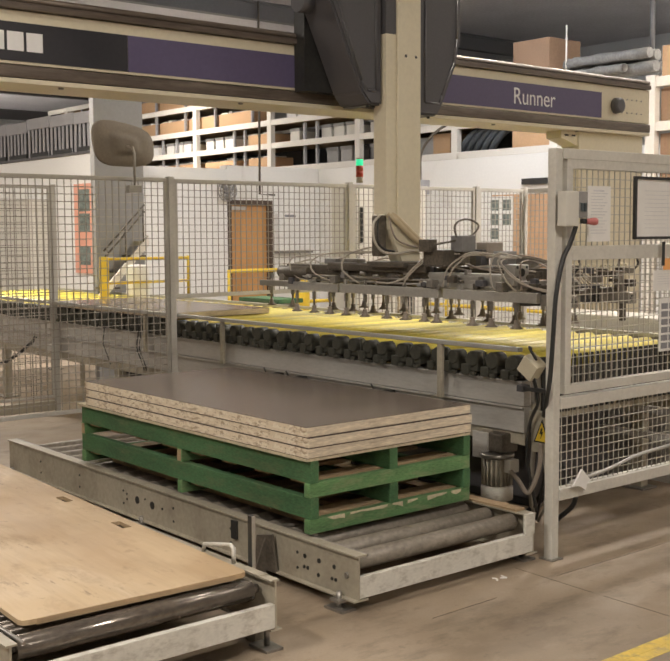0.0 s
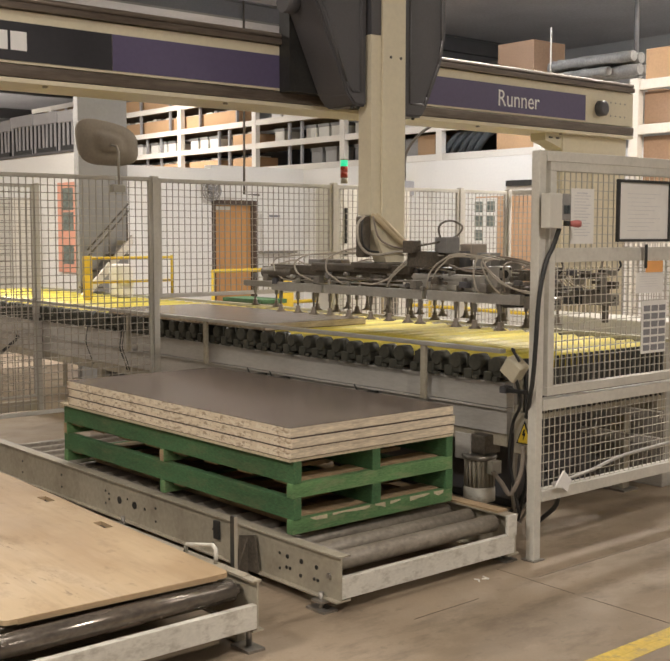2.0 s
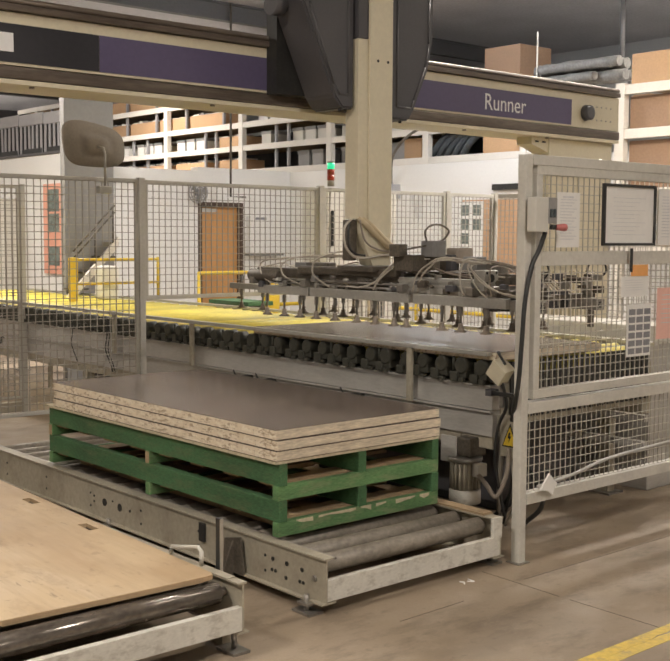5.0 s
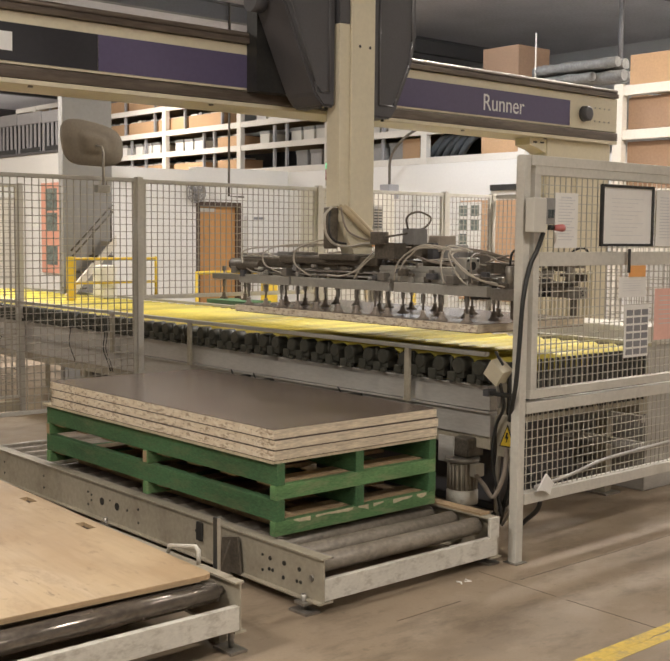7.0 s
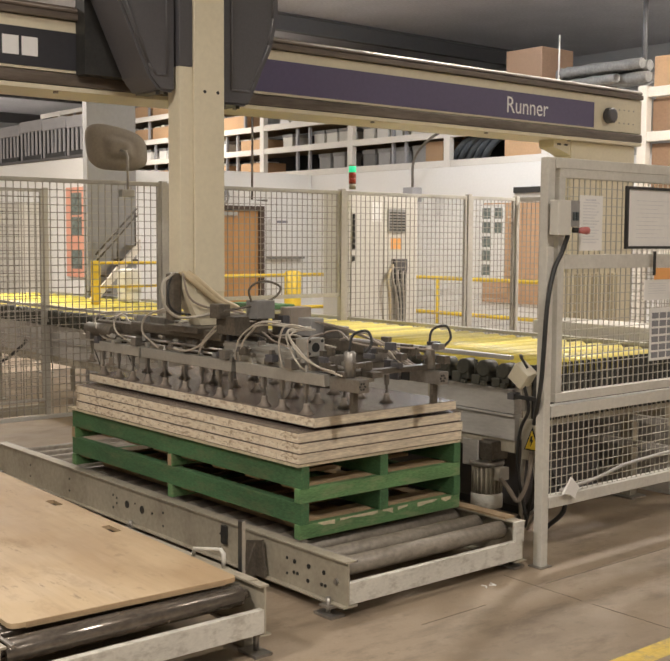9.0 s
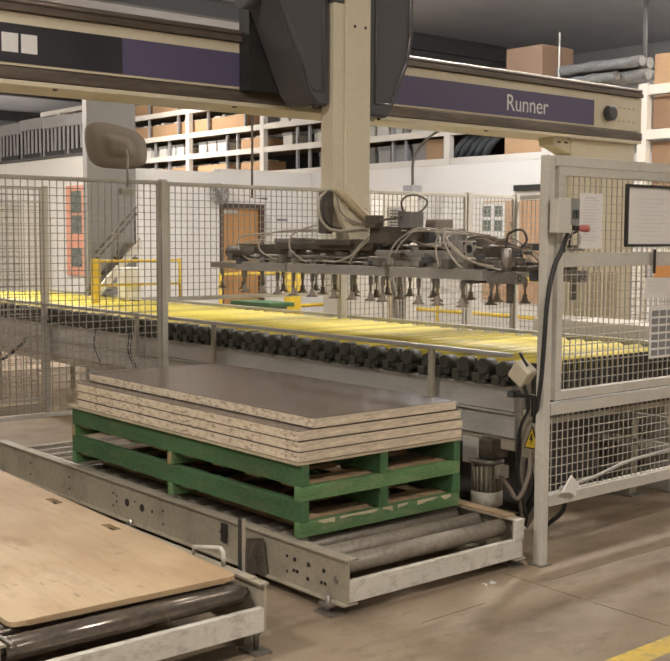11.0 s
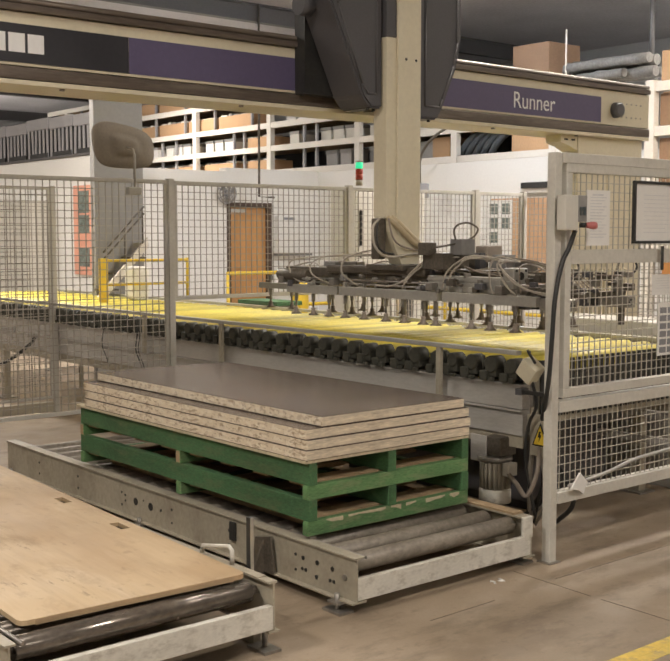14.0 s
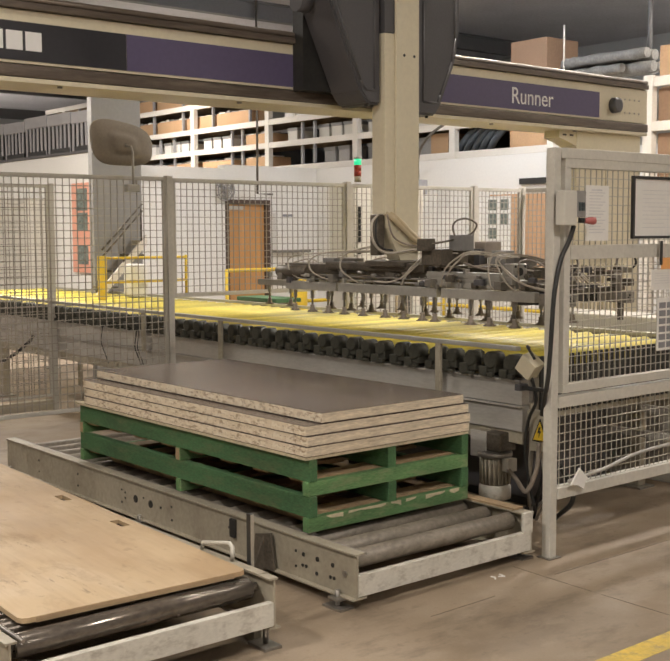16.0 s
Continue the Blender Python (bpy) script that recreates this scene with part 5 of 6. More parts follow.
def convex_mirror():
    t = thing("convex_mirror", (-7.0, 3.87, 1.9), "dusty olive-brown back of a convex safety mirror on a pole", "mirror")
    cy, cz = 3.855, 2.212
    out = []
    for k in range(40):
        a = 2 * math.pi * k / 40
        c, s = math.cos(a), math.sin(a)
        u, v = math.copysign(abs(c) ** 0.62, c) * 0.235, math.copysign(abs(s) ** 0.62, s) * 0.148
        u, v = u * (1 + 0.14 * v / 0.148 * (1 if u < 0 else -0.5)), v * (1 - 0.12 * u / 0.235)
        out.append((cy + u * math.cos(-0.09) - v * math.sin(-0.09) + 0, cz + u * math.sin(-0.09) + v * math.cos(-0.09)))
    bm = bmesh.new()
    prev = None
    for f, x in ((1.0, -6.985), (1.0, -6.965), (0.96, -6.952), (0.6, -6.942), (0.42, -6.94), (0.40, -6.93), (0.2, -6.926)):
        ring = [bm.verts.new((x, cy + (u - cy) * f, cz + (v - cz) * f)) for u, v in out]
        if prev:
            for i in range(40):
                fc = bm.faces.new((prev[i], prev[(i + 1) % 40], ring[(i + 1) % 40], ring[i]))
                fc.smooth = True
        else:
            bm.faces.new(ring[::-1])
        prev = ring
    bm.faces.new(prev)
    part("shell", bm, M["mirror_back"], t)
    part("pole", T([(-6.93, 3.86, 2.20), (-6.875, 3.87, 2.19), (-6.86, 3.875, 2.15), (-6.86, 3.875, 1.90)], 0.009, 8), M["wire"], t)
    part("clamp", B(-6.89, -6.84, 3.82, 3.92, 1.88, 1.93, bev=0.005), M["alu"], t)


def signal_beacon():
    t = thing("signal_beacon", (-6.87, 5.95, 2.0), "stack light with a lit green lamp over red lenses", "beacon")
    y, x = 5.94, -6.9
    part("base", T([(x, y, 2.0), (x, y, 2.045)], 0.028, 12), M["grey_paint"], t)
    part("lens", T([(x, y, 2.045), (x, y, 2.09)], 0.03, 14), M["redlens"], t, "unlit red lens")
    part("lens", T([(x, y, 2.09), (x, y, 2.135)], 0.03, 14), M["redlens"], t, "unlit amber-red lens")
    part("lens", T([(x, y, 2.135), (x, y, 2.185)], 0.03, 14), M["greenlens"], t, "lit green lens")
    part("cap", T([(x, y, 2.185), (x, y, 2.195)], 0.031, 14), M["grey_paint"], t)


def wall_sign():
    t = thing("wall_sign", (-15.0, 7.64, 1.0), "orange-red sign board with dark picture fields on the white wall", "sign")
    part("board", B(-15.33, -14.70, 7.635, 7.658, 1.03, 2.33), M["pink"], t)
    for z0, z1 in ((1.15, 1.42), (1.64, 1.90), (1.93, 2.25)):
        part("picture", B(-15.16, -14.84, 7.631, 7.6345, z0, z1), M["signfield"], t)
    solid("beige_cabinet", B(-17.4, -16.2, 7.3, 7.64, 0, 2.13, bev=0.01), M["cabinet"], "beige cupboard against the white wall", "cupboard")


def yellow_rail(name, pts, posts, r=0.028, heights=(1.05, 0.55), base=0.0):
    t = thing(name, (*posts[0][:2], 0), "yellow painted tube guard rail", "rail", "yellow guard rails")
    for z in heights:
        part("bar", T([(a, b, z) for a, b in pts], r, 10), M["yellow_paint"], t)
    for a, b in posts:
        part("post", T([(a, b, base), (a, b, heights[0] + 0.02)], r, 10), M["yellow_paint"], t)


building_column()
convex_mirror()
signal_beacon()
wall_sign()
yellow_rail("guard_rail", [(-13.6, 9.2), (-13.6, 12.0 - 0.4), (-9.5, 11.5)], [(-13.6, 9.2), (-13.6, 11.6), (-11.5, 11.55), (-9.5, 11.5)])
yellow_rail("guard_rail", [(-9.9, 5.22), (-9.9, 6.19)], [(-9.9, 5.22), (-9.9, 6.19)], 0.014, (1.355, 1.12), 0.953)
solid("cork_board", B(-11.02, -9.9, 11.96, 11.998, 0.72, 2.12), M["cork"], "orange cork notice board with photos", "notice board")


# ---------------------------------------------------------------- more at the back
def grey_crates():
    """Slotted grey plastic crates in a row along the wall head."""
    for k in range(6):
        x1 = -14.56 - k * 0.80
        t = thing("slotted_crate", (x1 - 0.39, 7.8, 2.80), "dusty grey slotted plastic crate on the wall head", "crate", "grey crates")
        top = 3.37 + 0.015 * (k % 3)
        part("rim", B(x1 - 0.78, x1, 7.66, 7.70, top - 0.17, top, bev=0.008), M["greyplastic"], t)
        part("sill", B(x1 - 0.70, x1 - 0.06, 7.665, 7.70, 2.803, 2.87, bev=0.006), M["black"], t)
        # black back, so the colour gives the slots their dark shade
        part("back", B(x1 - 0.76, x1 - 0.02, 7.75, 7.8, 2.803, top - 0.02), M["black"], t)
        for c in range(6):
            xx = x1 - 0.775 + c * 0.131
            lean = 0.02 * (((k + c) * 5) % 4 - 1.5) / 2
            part("slat", prism(bmesh.new(), [(xx + lean, 2.803), (xx + 0.056 + lean, 2.803), (xx + 0.06, top - 0.16), (xx, top - 0.16)], "y", 7.672, 7.684), M["greyplastic"], t)


def stairs():
    t = thing("steel_stairs", (-10.8, 5.4, 0), "grey steel stairs with a white side string and thin rails", "stairs")
    part("string", prism(bmesh.new(), [(5.40, 0.72), (5.50, 0.72), (6.24, 1.47), (6.24, 1.58)], "x", -10.8, -10.77), M["rackwhite"], t)
    part("leg", B(-10.8, -10.77, 5.40, 5.44, 0, 0.76), M["grey_paint"], t)
    for k in range(4):
        y, z = 5.56 + k * 0.165, 0.84 + k * 0.17
        part("tread", B(-11.04, -10.801, y, y + 0.17, z, z + 0.02, bev=0.003), M["soot"], t)
    part("tie", B(-11.05, -10.8, 6.20, 6.26, 1.47, 1.52), M["grey_paint"], t)
    for dz in (0.0, 0.075):
        part("rail", T([(-10.78, 5.70, 1.345 + dz), (-10.78, 6.2, 1.84 + dz)], 0.010, 8), M["soot"], t)
    for k in range(3):
        y = 5.74 + k * 0.22
        part("baluster", T([(-10.78, y, 1.05 + k * 0.21), (-10.78, y, 1.43 + k * 0.22)], 0.009, 8), M["soot"], t)


def control_cabinet():
    t = thing("control_cabinet", (-8.6, 7.75, 0), "pale grey control cabinet with a vent, orange label and cable bundle", "cabinet")
    x = -8.5
    part("body", B(x - 0.4, x, 7.28, 8.22, 0.0, 2.06, bev=0.008), M["cabinet"], t)
    for a, b in ((7.30, 7.735), (7.745, 8.20)):
        part("door", B(x, x + 0.015, a, b, 0.06, 2.03, bev=0.004), M["cabinet"], t)
    part("handle", B(x + 0.015, x + 0.04, 7.31, 7.33, 1.5, 1.85, bev=0.004), M["black"], t)
    part("handle", B(x + 0.015, x + 0.03, 7.31, 7.335, 1.38, 1.44, bev=0.004), M["black"], t)
    v = part("vent", B(x + 0.015, x + 0.035, 7.78, 8.03, 1.67, 1.91, bev=0.006), M["greybox"], t, "grey vent grille")
    for k in range(7):
        part("slat", B(x + 0.035, x + 0.042, 7.80, 8.01, 1.69 + k * 0.029, 1.702 + k * 0.029), M["black"], v)
    part("label", B(x + 0.0155, x + 0.017, 7.83, 7.97, 1.50, 1.61), M["orange"], t, "orange label")
    part("paper", B(x + 0.0155, x + 0.017, 7.57, 7.70, 1.78, 1.98), M["paper"], t, "tilted white paper")
    for k in range(6):
        o = 0.035 * k
        part("cable", T(arc([(x + 0.03, 7.86 + o, 1.36 - o * 0.5), (x + 0.08, 7.80 + o, 1.22), (x + 0.07, 7.88 + o * 0.6, 0.95), (x + 0.05, 7.92 + o * 0.4, 0.55), (x + 0.04, 7.95, 0.02)], 6), 0.014, 8),
             M["black" if k % 2 else "wire"], t)
    part("cable", T(arc([(x + 0.04, 7.84, 1.34), (x + 0.10, 7.72, 1.20), (x + 0.09, 7.76, 0.9), (x + 0.05, 7.80, 0.02)], 6), 0.016, 8), M["hose_tan"], t)
    part("connector", B(x + 0.015, x + 0.07, 7.84, 8.02, 1.28, 1.40, bev=0.008), M["charcoal"], t)


def wall_items():
    # shallow white cabinet on the wall beside the door
    t = thing("wall_cabinet", (-14.95, 11.4, 1.3), "flat white wall cabinet beside the door", "cabinet")
    part("body", B(-14.998, -14.90, 11.07, 11.74, 1.31, 1.92, bev=0.006), M["whitewall"], t)
    part("print", B(-14.899, -14.896, 11.2, 11.42, 1.86, 1.90), M["ink"], t)
    part("ledge", B(-14.999, -14.86, 11.05, 11.76, 1.27, 1.305), M["greybox"], t)
    t = thing("wall_fan", (-14.9, 10.12, 2.14), "round grey wall fan over the door corner", "fan")
    part("motor", T([(-14.98, 10.08, 2.27), (-14.9, 10.08, 2.27), (-14.88, 10.08, 2.27)], [0.05, 0.06, 0.04], 14), M["charcoal"], t)
    for r, x in ((0.165, -14.93), (0.155, -14.88), (0.12, -14.86), (0.085, -14.855), (0.05, -14.85)):
        loop = [(x, 10.08 + r * math.cos(2 * math.pi * k / 24), 2.27 + r * math.sin(2 * math.pi * k / 24)) for k in range(25)]
        part("cage_ring", T(loop, 0.008, 5), M["greyplastic"], t)
    for k in range(6):
        a, b = math.cos(math.pi * k / 6), math.sin(math.pi * k / 6)
        part("cage_wire", T([(-14.93, 10.08 - 0.165 * a, 2.27 - 0.165 * b), (-14.855, 10.08, 2.27), (-14.93, 10.08 + 0.165 * a, 2.27 + 0.165 * b)], 0.007, 5), M["greyplastic"], t)
    for k in range(3):
        a = 2 * math.pi * k / 3 + 0.4
        c, d = math.cos(a), math.sin(a)
        part("blade", prism(bmesh.new(), [(10.08 + 0.04 * c, 2.27 + 0.04 * d), (10.08 + 0.14 * c - 0.05 * d, 2.27 + 0.14 * d + 0.05 * c), (10.08 + 0.14 * c + 0.05 * d, 2.27 + 0.14 * d - 0.05 * c)], "x", -14.90, -14.894), M["greybox"], t)
    t = thing("drop_pipe", (-14.5, 10.42, 2.2), "thin dark drop pipe with a short elbow", "pipe")
    part("pipe", T([(-14.5, 10.42, 5.19), (-14.5, 10.41, 2.21), (-14.5, 10.70, 2.205)], 0.018, 8), M["soot"], t)
    t = thing("drop_pipe", (-9.1, 13.0, 3.7), "dark roof drop pipe over the rack", "pipe")
    part("pipe", T([(-9.1, 13.0, 5.19), (-9.1, 13.0, 3.7)], 0.035, 10), M["darksteel"], t)
    # photo strip on the cork board
    t = thing("photo_strip", (-10.9, 11.95, 1.05), "strip of dark photos and white sheets on the cork board", "photos")
    part("backing", B(-11.05, -10.60, 11.952, 11.958, 1.05, 2.10), M["paper"], t)
    for k in range(5):
        part("photo", B(-11.02, -10.86, 11.947, 11.951, 1.10 + k * 0.20, 1.25 + k * 0.20), M["signfield"], t)
        if k > 2:
            part("photo", B(-10.80, -10.64, 11.947, 11.951, 1.10 + k * 0.20, 1.25 + k * 0.20), M["signfield"], t)
    solid("wall_plate", B(-10.46, -9.9, 11.96, 11.997, 2.25, 2.33), M["black"], "narrow dark plate high on the office wall", "plate")
    t = thing("roof_hose", (-12.0, 11.5, 2.3), "dark grey hose hanging to a small junction box", "hose")
    part("hose", T(arc([(-11.3, 12.2, 3.3), (-11.57, 11.6, 3.13), (-11.95, 11.5, 2.8), (-12.0, 11.5, 2.36)], 7), 0.02, 8), M["soot"], t)
    part("junction", B(-12.1, -11.9, 11.4, 11.6, 2.15, 2.36, bev=0.01), M["greyplastic"], t)
    t = thing("bollard", (-12.6, 9.25, 0), "round yellow steel safety bollard", "bollard")
    part("post", T([(-12.6, 9.75, 0), (-12.6, 9.75, 1.12), (-12.6, 9.75, 1.15)], [0.12, 0.12, 0.09], 16), M["yellow_paint"], t)
    t = thing("yellow_post", (-9.9, 5.2, 0), "broad yellow steel barrier post", "post")
    part("post", B(-9.92, -9.88, 5.19, 5.275, 0.953, 1.378, bev=0.006), M["yellow_paint"], t)
    solid("wrapped_load", B(-10.16, -9.95, 5.60, 5.78, 0.953, 1.29, bev=0.04), M["paper"], "white wrapped load behind the barrier", "load")


def deck_things():
    """Loose goods on top of the rack near the gantry end."""
    z = 3.637
    solid("cardboard_box", B(-11.2, -10.53, 12.6, 13.3, z, 4.34, bev=0.01), M["card_shaded"], "large brown cardboard box on the rack top", "box")
    rnd = random.Random(8)
    for k in range(7):
        y = 12.5 + 0.14 * (k % 4)
        r = rnd.uniform(0.07, 0.11)
        zz = z + r + 0.16 * (k // 4)
        pts = [(-10.4 + rnd.uniform(0, 0.3), y, zz), (-9.9, y + 0.02, zz + 0.02), (-9.0 + rnd.uniform(-0.2, 0.3), y - 0.04, zz + rnd.uniform(0, 0.03))]
        path = arc(pts, 6)
        solid("insulation_roll", T(path, [r * rnd.uniform(0.72, 1.0) for _ in path], 12), M["foil"], "crumpled grey insulation roll on the rack top", "roll", "rolls on the rack")
    solid("thin_rod", T([(-10.1, 12.45, 3.63), (-10.1, 12.45, 4.42)], 0.012, 6), M["rackwhite"], "thin white upright rod", "rod")
    for x0, x1, m, zz in ((-11.07, -10.35, "card", 2.776), (-12.7, -12.32, "card", 2.776)):
        solid("cardboard_box", B(x0, x1, 12.45, 12.9, zz, zz + 0.34, bev=0.008), M[m], "brown cardboard box on the rack", "box", "boxes on the rack")
    for k in range(5):
        x = -12.15 + 0.16 * k
        solid("duct_hose", T(arc([(x, 12.5, 2.80), (x + 0.15, 12.46, 2.95), (x + 0.32, 12.5, 3.1), (x + 0.5, 12.6, 3.12)], 5), 0.055, 10), M["tarp"], "dark flexible duct hose on the rack", "hose", "duct hoses")


def behind_fence():
    t = thing("ribbed_guard", (-5.3, 6.9, 0.8), "cream ribbed machine guard panel", "guard")
    part("sheet", B(-5.285, -5.27, 6.5, 7.24, 0.0, 1.36), M["cream"], t)
    for k in range(15):
        y = 6.515 + k * 0.05
        part("rib", B(-5.27, -5.245, y, y + 0.022, 0.78, 1.35, bev=0.003), M["cream"], t)
    t = thing("feed_unit", (-4.5, 6.2, 0), "pale grey side unit beside the roller table", "machine")
    part("base", B(-5.1, -4.0, 6.1, 6.5, 0, 0.93, bev=0.01), M["pale_grey"], t)
    part("top", B(-5.1, -3.98, 6.06, 6.42, 0.932, 1.05, bev=0.01), M["cabinet"], t)
    part("switch", B(-4.02, -3.975, 6.2, 6.27, 1.06, 1.12, bev=0.004), M["charcoal"], t)
    for y, x0, z in ((5.6, -4.6, 0.55), (5.6, -4.45, 0.395)):
        solid("floor_brace", B(x0, -3.30 - 0.4, y, y + 0.04, z - 0.02, z + 0.02, bev=0.004), M["pale_grey"], "pale steel brace under the table", "brace", "table braces")
    # black slats and plate added in place of the darkness at the table end
    t = thing("table_end_cover", (-3.85, 5.2, 0), "black slats added for the dark at the end of the roller table", "cover")
    for k in range(26):
        y = 4.60 + k * 0.05
        part("slat", B(-3.872, -3.862, y, y + 0.028, 0.63, 0.938), M["black"], t)
    part("plate", B(-3.873, -3.8625, 4.44, 4.595, 0.84, 0.94), M["black"], t)
    # wiring under the table end
    rnd = random.Random(4)
    for k in range(7):
        y = 4.54 + rnd.uniform(0, 0.10)
        x = -3.82 + rnd.uniform(-0.05, 0.05)
        pts = [(x, y, 0.62), (x + rnd.uniform(-0.05, 0.05), y + rnd.uniform(-0.05, 0.1), 0.42), (x + rnd.uniform(-0.1, 0.1), y + 0.05, 0.2), (x + rnd.uniform(-0.22, -0.04), y + rnd.uniform(0, 0.15), 0.02)]
        solid("floor_cable", T(arc(pts, 6), rnd.uniform(0.007, 0.014), 8), M["black" if k % 3 else "wire"], "loose dark cable below the table end", "cable", "loose cables")
    # dark block added for the shaded space under the table
    t = thing("terminal_cabinet", (-4.4, 5.2, 0), "dark grey block added to darken the space under the table", "cabinet")
    part("body", B(-5.9, -4.25, 4.95, 5.7, 0.05, 0.52, bev=0.008), M["charcoal"], t)
    part("plinth", B(-5.88, -4.27, 4.97, 5.68, 0.0, 0.05), M["black"], t)
    # dark crate, hanging cables and a drag chain beside the table
    t = thing("slatted_crate", (-8.0, 4.8, 0), "dark slatted crate pushed under the roller table", "crate")
    part("body", B(-8.5, -7.45, 4.62, 5.1, 0.0, 0.525, bev=0.006), M["black"], t)
    for k in range(8):
        part("slat", B(-8.49, -7.46, 4.60, 4.619, 0.02 + k * 0.063, 0.055 + k * 0.063, bev=0.003), M["soot"], t)
    for x, w in ((-7.84, 0.005), (-7.80, 0.004), (-8.4, 0.004)):
        solid("hanging_cable", T(arc([(x, 4.42, 0.95), (x + 0.03, 4.412, 0.82), (x + 0.01, 4.41, 0.70), (x + 0.05, 4.425, 0.60), (x + 0.03, 4.46, 0.52)], 6), w, 8), M["black"], "thin dark cable hanging down the table side", "cable", "hanging cables")
    t = thing("drag_chain", (-10.1, 4.4, 0), "dark sagging cable chain beside the roller table", "chain")
    sag = arc([(-9.70, 4.41, 0.66), (-9.78, 4.40, 0.598), (-10.13, 4.39, 0.445), (-10.5, 4.39, 0.345), (-11.0, 4.39, 0.30), (-11.5, 4.41, 0.34), (-11.9, 4.45, 0.55)], 6)
    for a, b in zip(sag, sag[1:]):
        a, b = Vector(a), Vector(b)
        part("link", T([tuple(a), tuple(a.lerp(b, 0.72))], 0.016, 6), M["black"], t)
    t = thing("green_tray", (-8.85, 6.4, 0), "flat green tray on a grey stand behind the table", "tray")
    part("tray", B(-9.15, -8.5, 6.3, 6.6, 0.935, 0.975, bev=0.006), M["green"], t)
    part("stand", B(-9.1, -8.55, 6.35, 6.55, 0.0, 0.935, bev=0.006), M["grey_paint"], t)
    # sensor arm on the near beam
    t = thing("sensor_arm", (-3.85, 4.42, 0.75), "dark sensor bracket on the table beam end", "bracket")
    part("arm", B(-3.87, -3.69, 4.415, 4.435, 0.780, 0.802, bev=0.003), M["black"], t)
    part("head", B(-3.875, -3.835, 4.405, 4.468, 0.773, 0.808, bev=0.004), M["charcoal"], t)


def floor_marks():
    # the line has worn through along its middle
    rnd = random.Random(11)
    bm = bmesh.new()
    edge = [(2.2 + k * 0.06, rnd.uniform(-0.005, 0.005), rnd.uniform(-0.007, 0.007)) for k in range(81)]
    for k, ((ya, a0, a1), (yb, b0, b1)) in enumerate(zip(edge, edge[1:])):
        wear = 0.016 * max(0.0, math.sin(k * 0.21) + 0.6 * math.sin(k * 0.47 + 1.0))
        ends = 0.016 * max(0.0, math.sin((k + 1) * 0.21) + 0.6 * math.sin((k + 1) * 0.47 + 1.0))
        prism(bm, [(-2.520, ya), (-2.467 - wear + a0, ya), (-2.467 - ends + b0, yb), (-2.520, yb)], "z", 0.0003, 0.0016)
        prism(bm, [(-2.466 + wear + a0, ya), (-2.412, ya), (-2.412, yb), (-2.466 + ends + b0, yb)], "z", 0.0003, 0.0016)
    solid("floor_line", bm, M["linepaint"], "worn yellow aisle line on the concrete", "floor marking", kind="structure")
    # saw-cut joints; the line from (-3.303, 4.05) paints a shadow's edge
    for x0, y0, x1, y1 in ((-3.51, 3.993, -3.04, 3.976), (-2.98, 3.975, -2.2, 3.965), (-3.303, 4.05, -3.28, 9.0), (-3.262, 3.2, -3.269, 3.6), (-8.0, 2.65, -3.6, 2.64)):
        d = Vector((y1 - y0, x0 - x1, 0)).normalized() * 0.0022
        bm = prism(bmesh.new(), [(x0 + d.x, y0 + d.y), (x1 + d.x, y1 + d.y), (x1 - d.x, y1 - d.y), (x0 - d.x, y0 - d.y)], "z", 0.0003, 0.0012)
        solid("floor_joint", bm, M["grime"], "dark line in the concrete, for saw-cut joints and one shadow edge", "joint", "floor joints", "structure")
    bm = bmesh.new()
    for a, b, c, d in ((-3.43, 3.78, -3.45, 3.80), (-3.45, 3.80, -3.47, 3.79), (-3.45, 3.82, -3.43, 3.845), (-3.43, 3.845, -3.47, 3.85)):
        tube(bm, [(a, b, 0.001), (c, d, 0.001)], 0.004, 5)
    solid("chalk_mark", bm, M["paper"], "small white chalk mark on the floor", "mark")



grey_crates()
stairs()
control_cabinet()
wall_items()
deck_things()
behind_fence()
floor_marks()


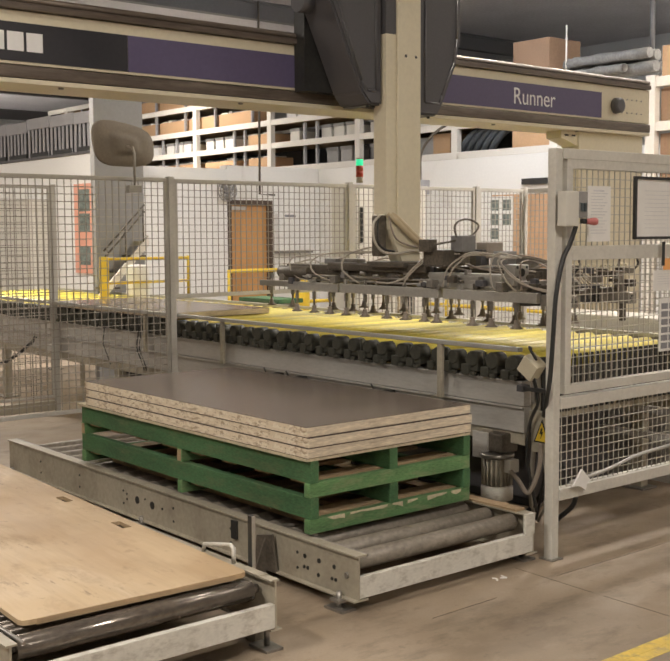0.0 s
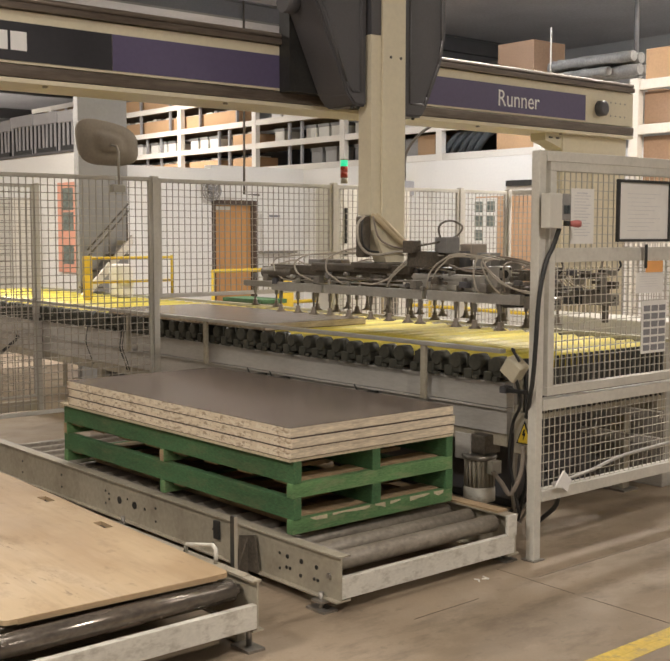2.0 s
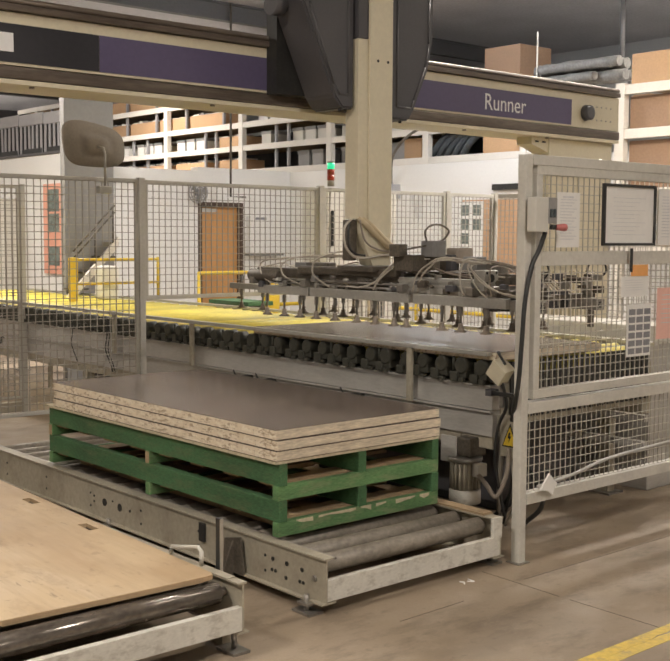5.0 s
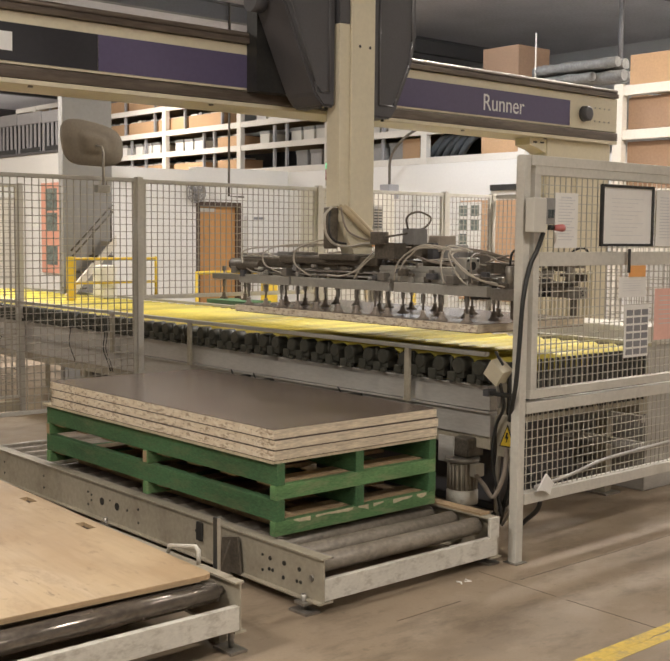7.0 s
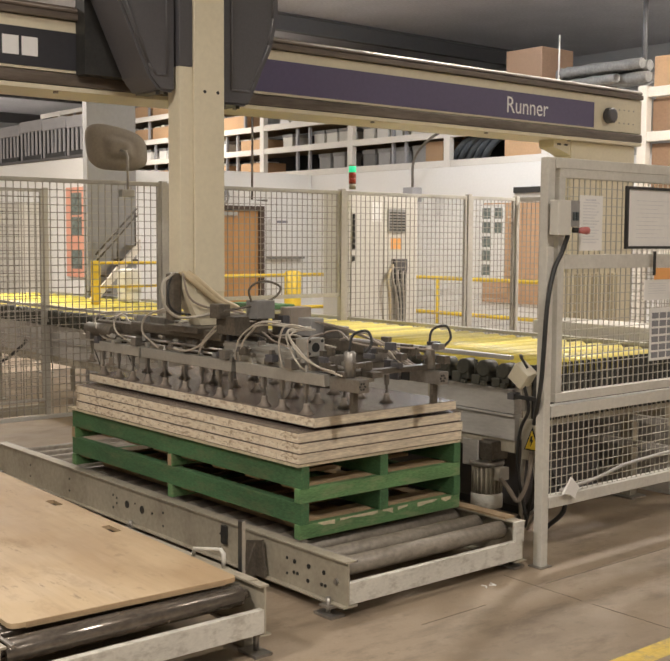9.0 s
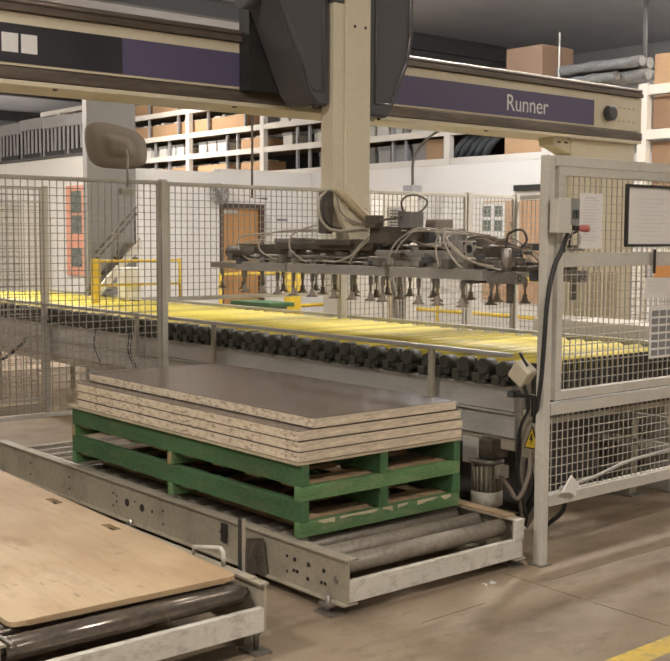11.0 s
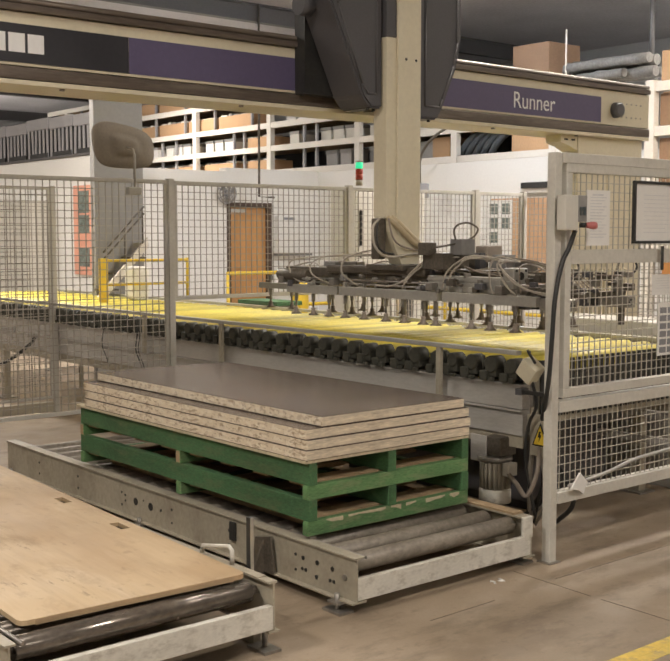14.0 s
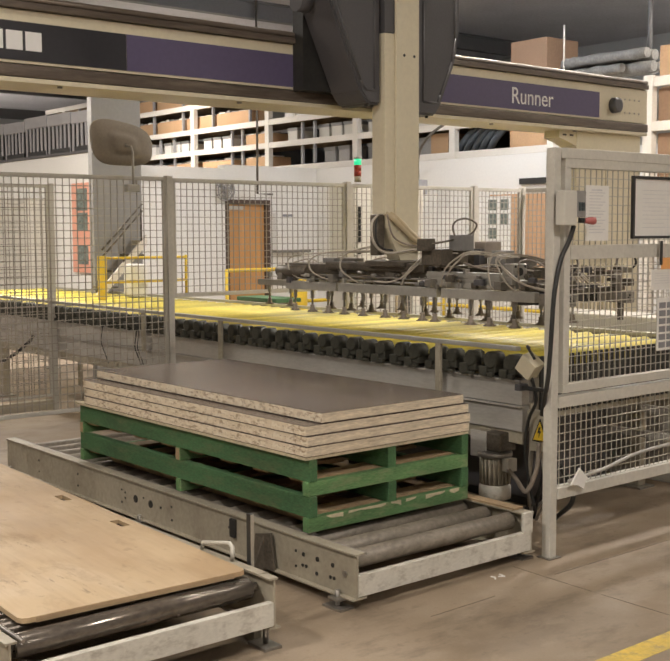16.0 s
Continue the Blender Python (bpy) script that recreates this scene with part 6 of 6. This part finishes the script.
# ---------------------------------------------------------------- what moves
HOME = Vector((-5.0, 4.55, 1.09))
LIFT = [  # seconds, along the beam, height
    (0, 0, 0), (4.3, 0, 0), (4.9, 0, 0), (5.7, 0, -0.088), (6.3, 0, -0.088), (6.4, 0, -0.079), (6.5, 0, -0.055), (6.6, 0, 0.0), (6.7, 0, 0.043),
    (6.8, 0, 0.063), (6.9, -0.040, 0.065), (7.0, -0.134, 0.065), (7.1, -0.252, 0.065), (7.2, -0.405, 0.065), (7.3, -0.595, 0.064), (7.4, -0.780, 0.063),
    (7.5, -0.950, 0.065), (7.6, -1.106, 0.064), (7.7, -1.237, 0.046), (7.8, -1.325, -0.006), (7.9, -1.370, -0.084), (8.0, -1.366, -0.135), (8.1, -1.364, -0.168),
    (8.3, -1.362, -0.190), (8.5, -1.362, -0.218), (8.7, -1.362, -0.243), (8.9, -1.362, -0.268), (9.1, -1.362, -0.288), (9.2, -1.362, -0.290), (9.5, -1.362, -0.290),
    (9.8, -1.362, -0.20), (10.2, -1.33, 0.10), (10.6, -0.95, 0.16), (11.0, -0.35, 0.16), (11.3, -0.045, 0.145), (11.5, 0.02, 0.095), (11.7, 0.01, 0.018), (11.9, 0, 0.010), (12.2, 0, 0), (16, 0, 0),
]
SLIDE = [(0, -7.34), (1.5, -6.36), (3.0, -5.17), (3.5, -4.78), (4.0, -4.39), (4.5, -4.0), (4.8, -3.84), (5.7, -3.84)]


def motions():
    walk(GRIPPER, [(t, Matrix.Translation(HOME + Vector((0, y, z)))) for t, y, z in LIFT])
    walk(CARRIAGE, [(t, Matrix.Translation((-5.1, 4.55 + y, 2.3))) for t, y, z in LIFT])
    start = Vector((0, 4.45 + MOVING_W / 2, 0.953))
    rows = [(t, Matrix.Translation((x - PANEL_L / 2, start.y, start.z))) for t, x in SLIDE]
    for t, y, z in LIFT:
        if 6.3 <= t <= 9.2:
            rows.append((t, Matrix.Translation((-3.84 - PANEL_L / 2, start.y + y, max(start.z + z + 0.088, 0.750)))))
    end = rows[-1][1]
    walk(MOVING, rows + [(9.6, end), (16, end)])


motions()
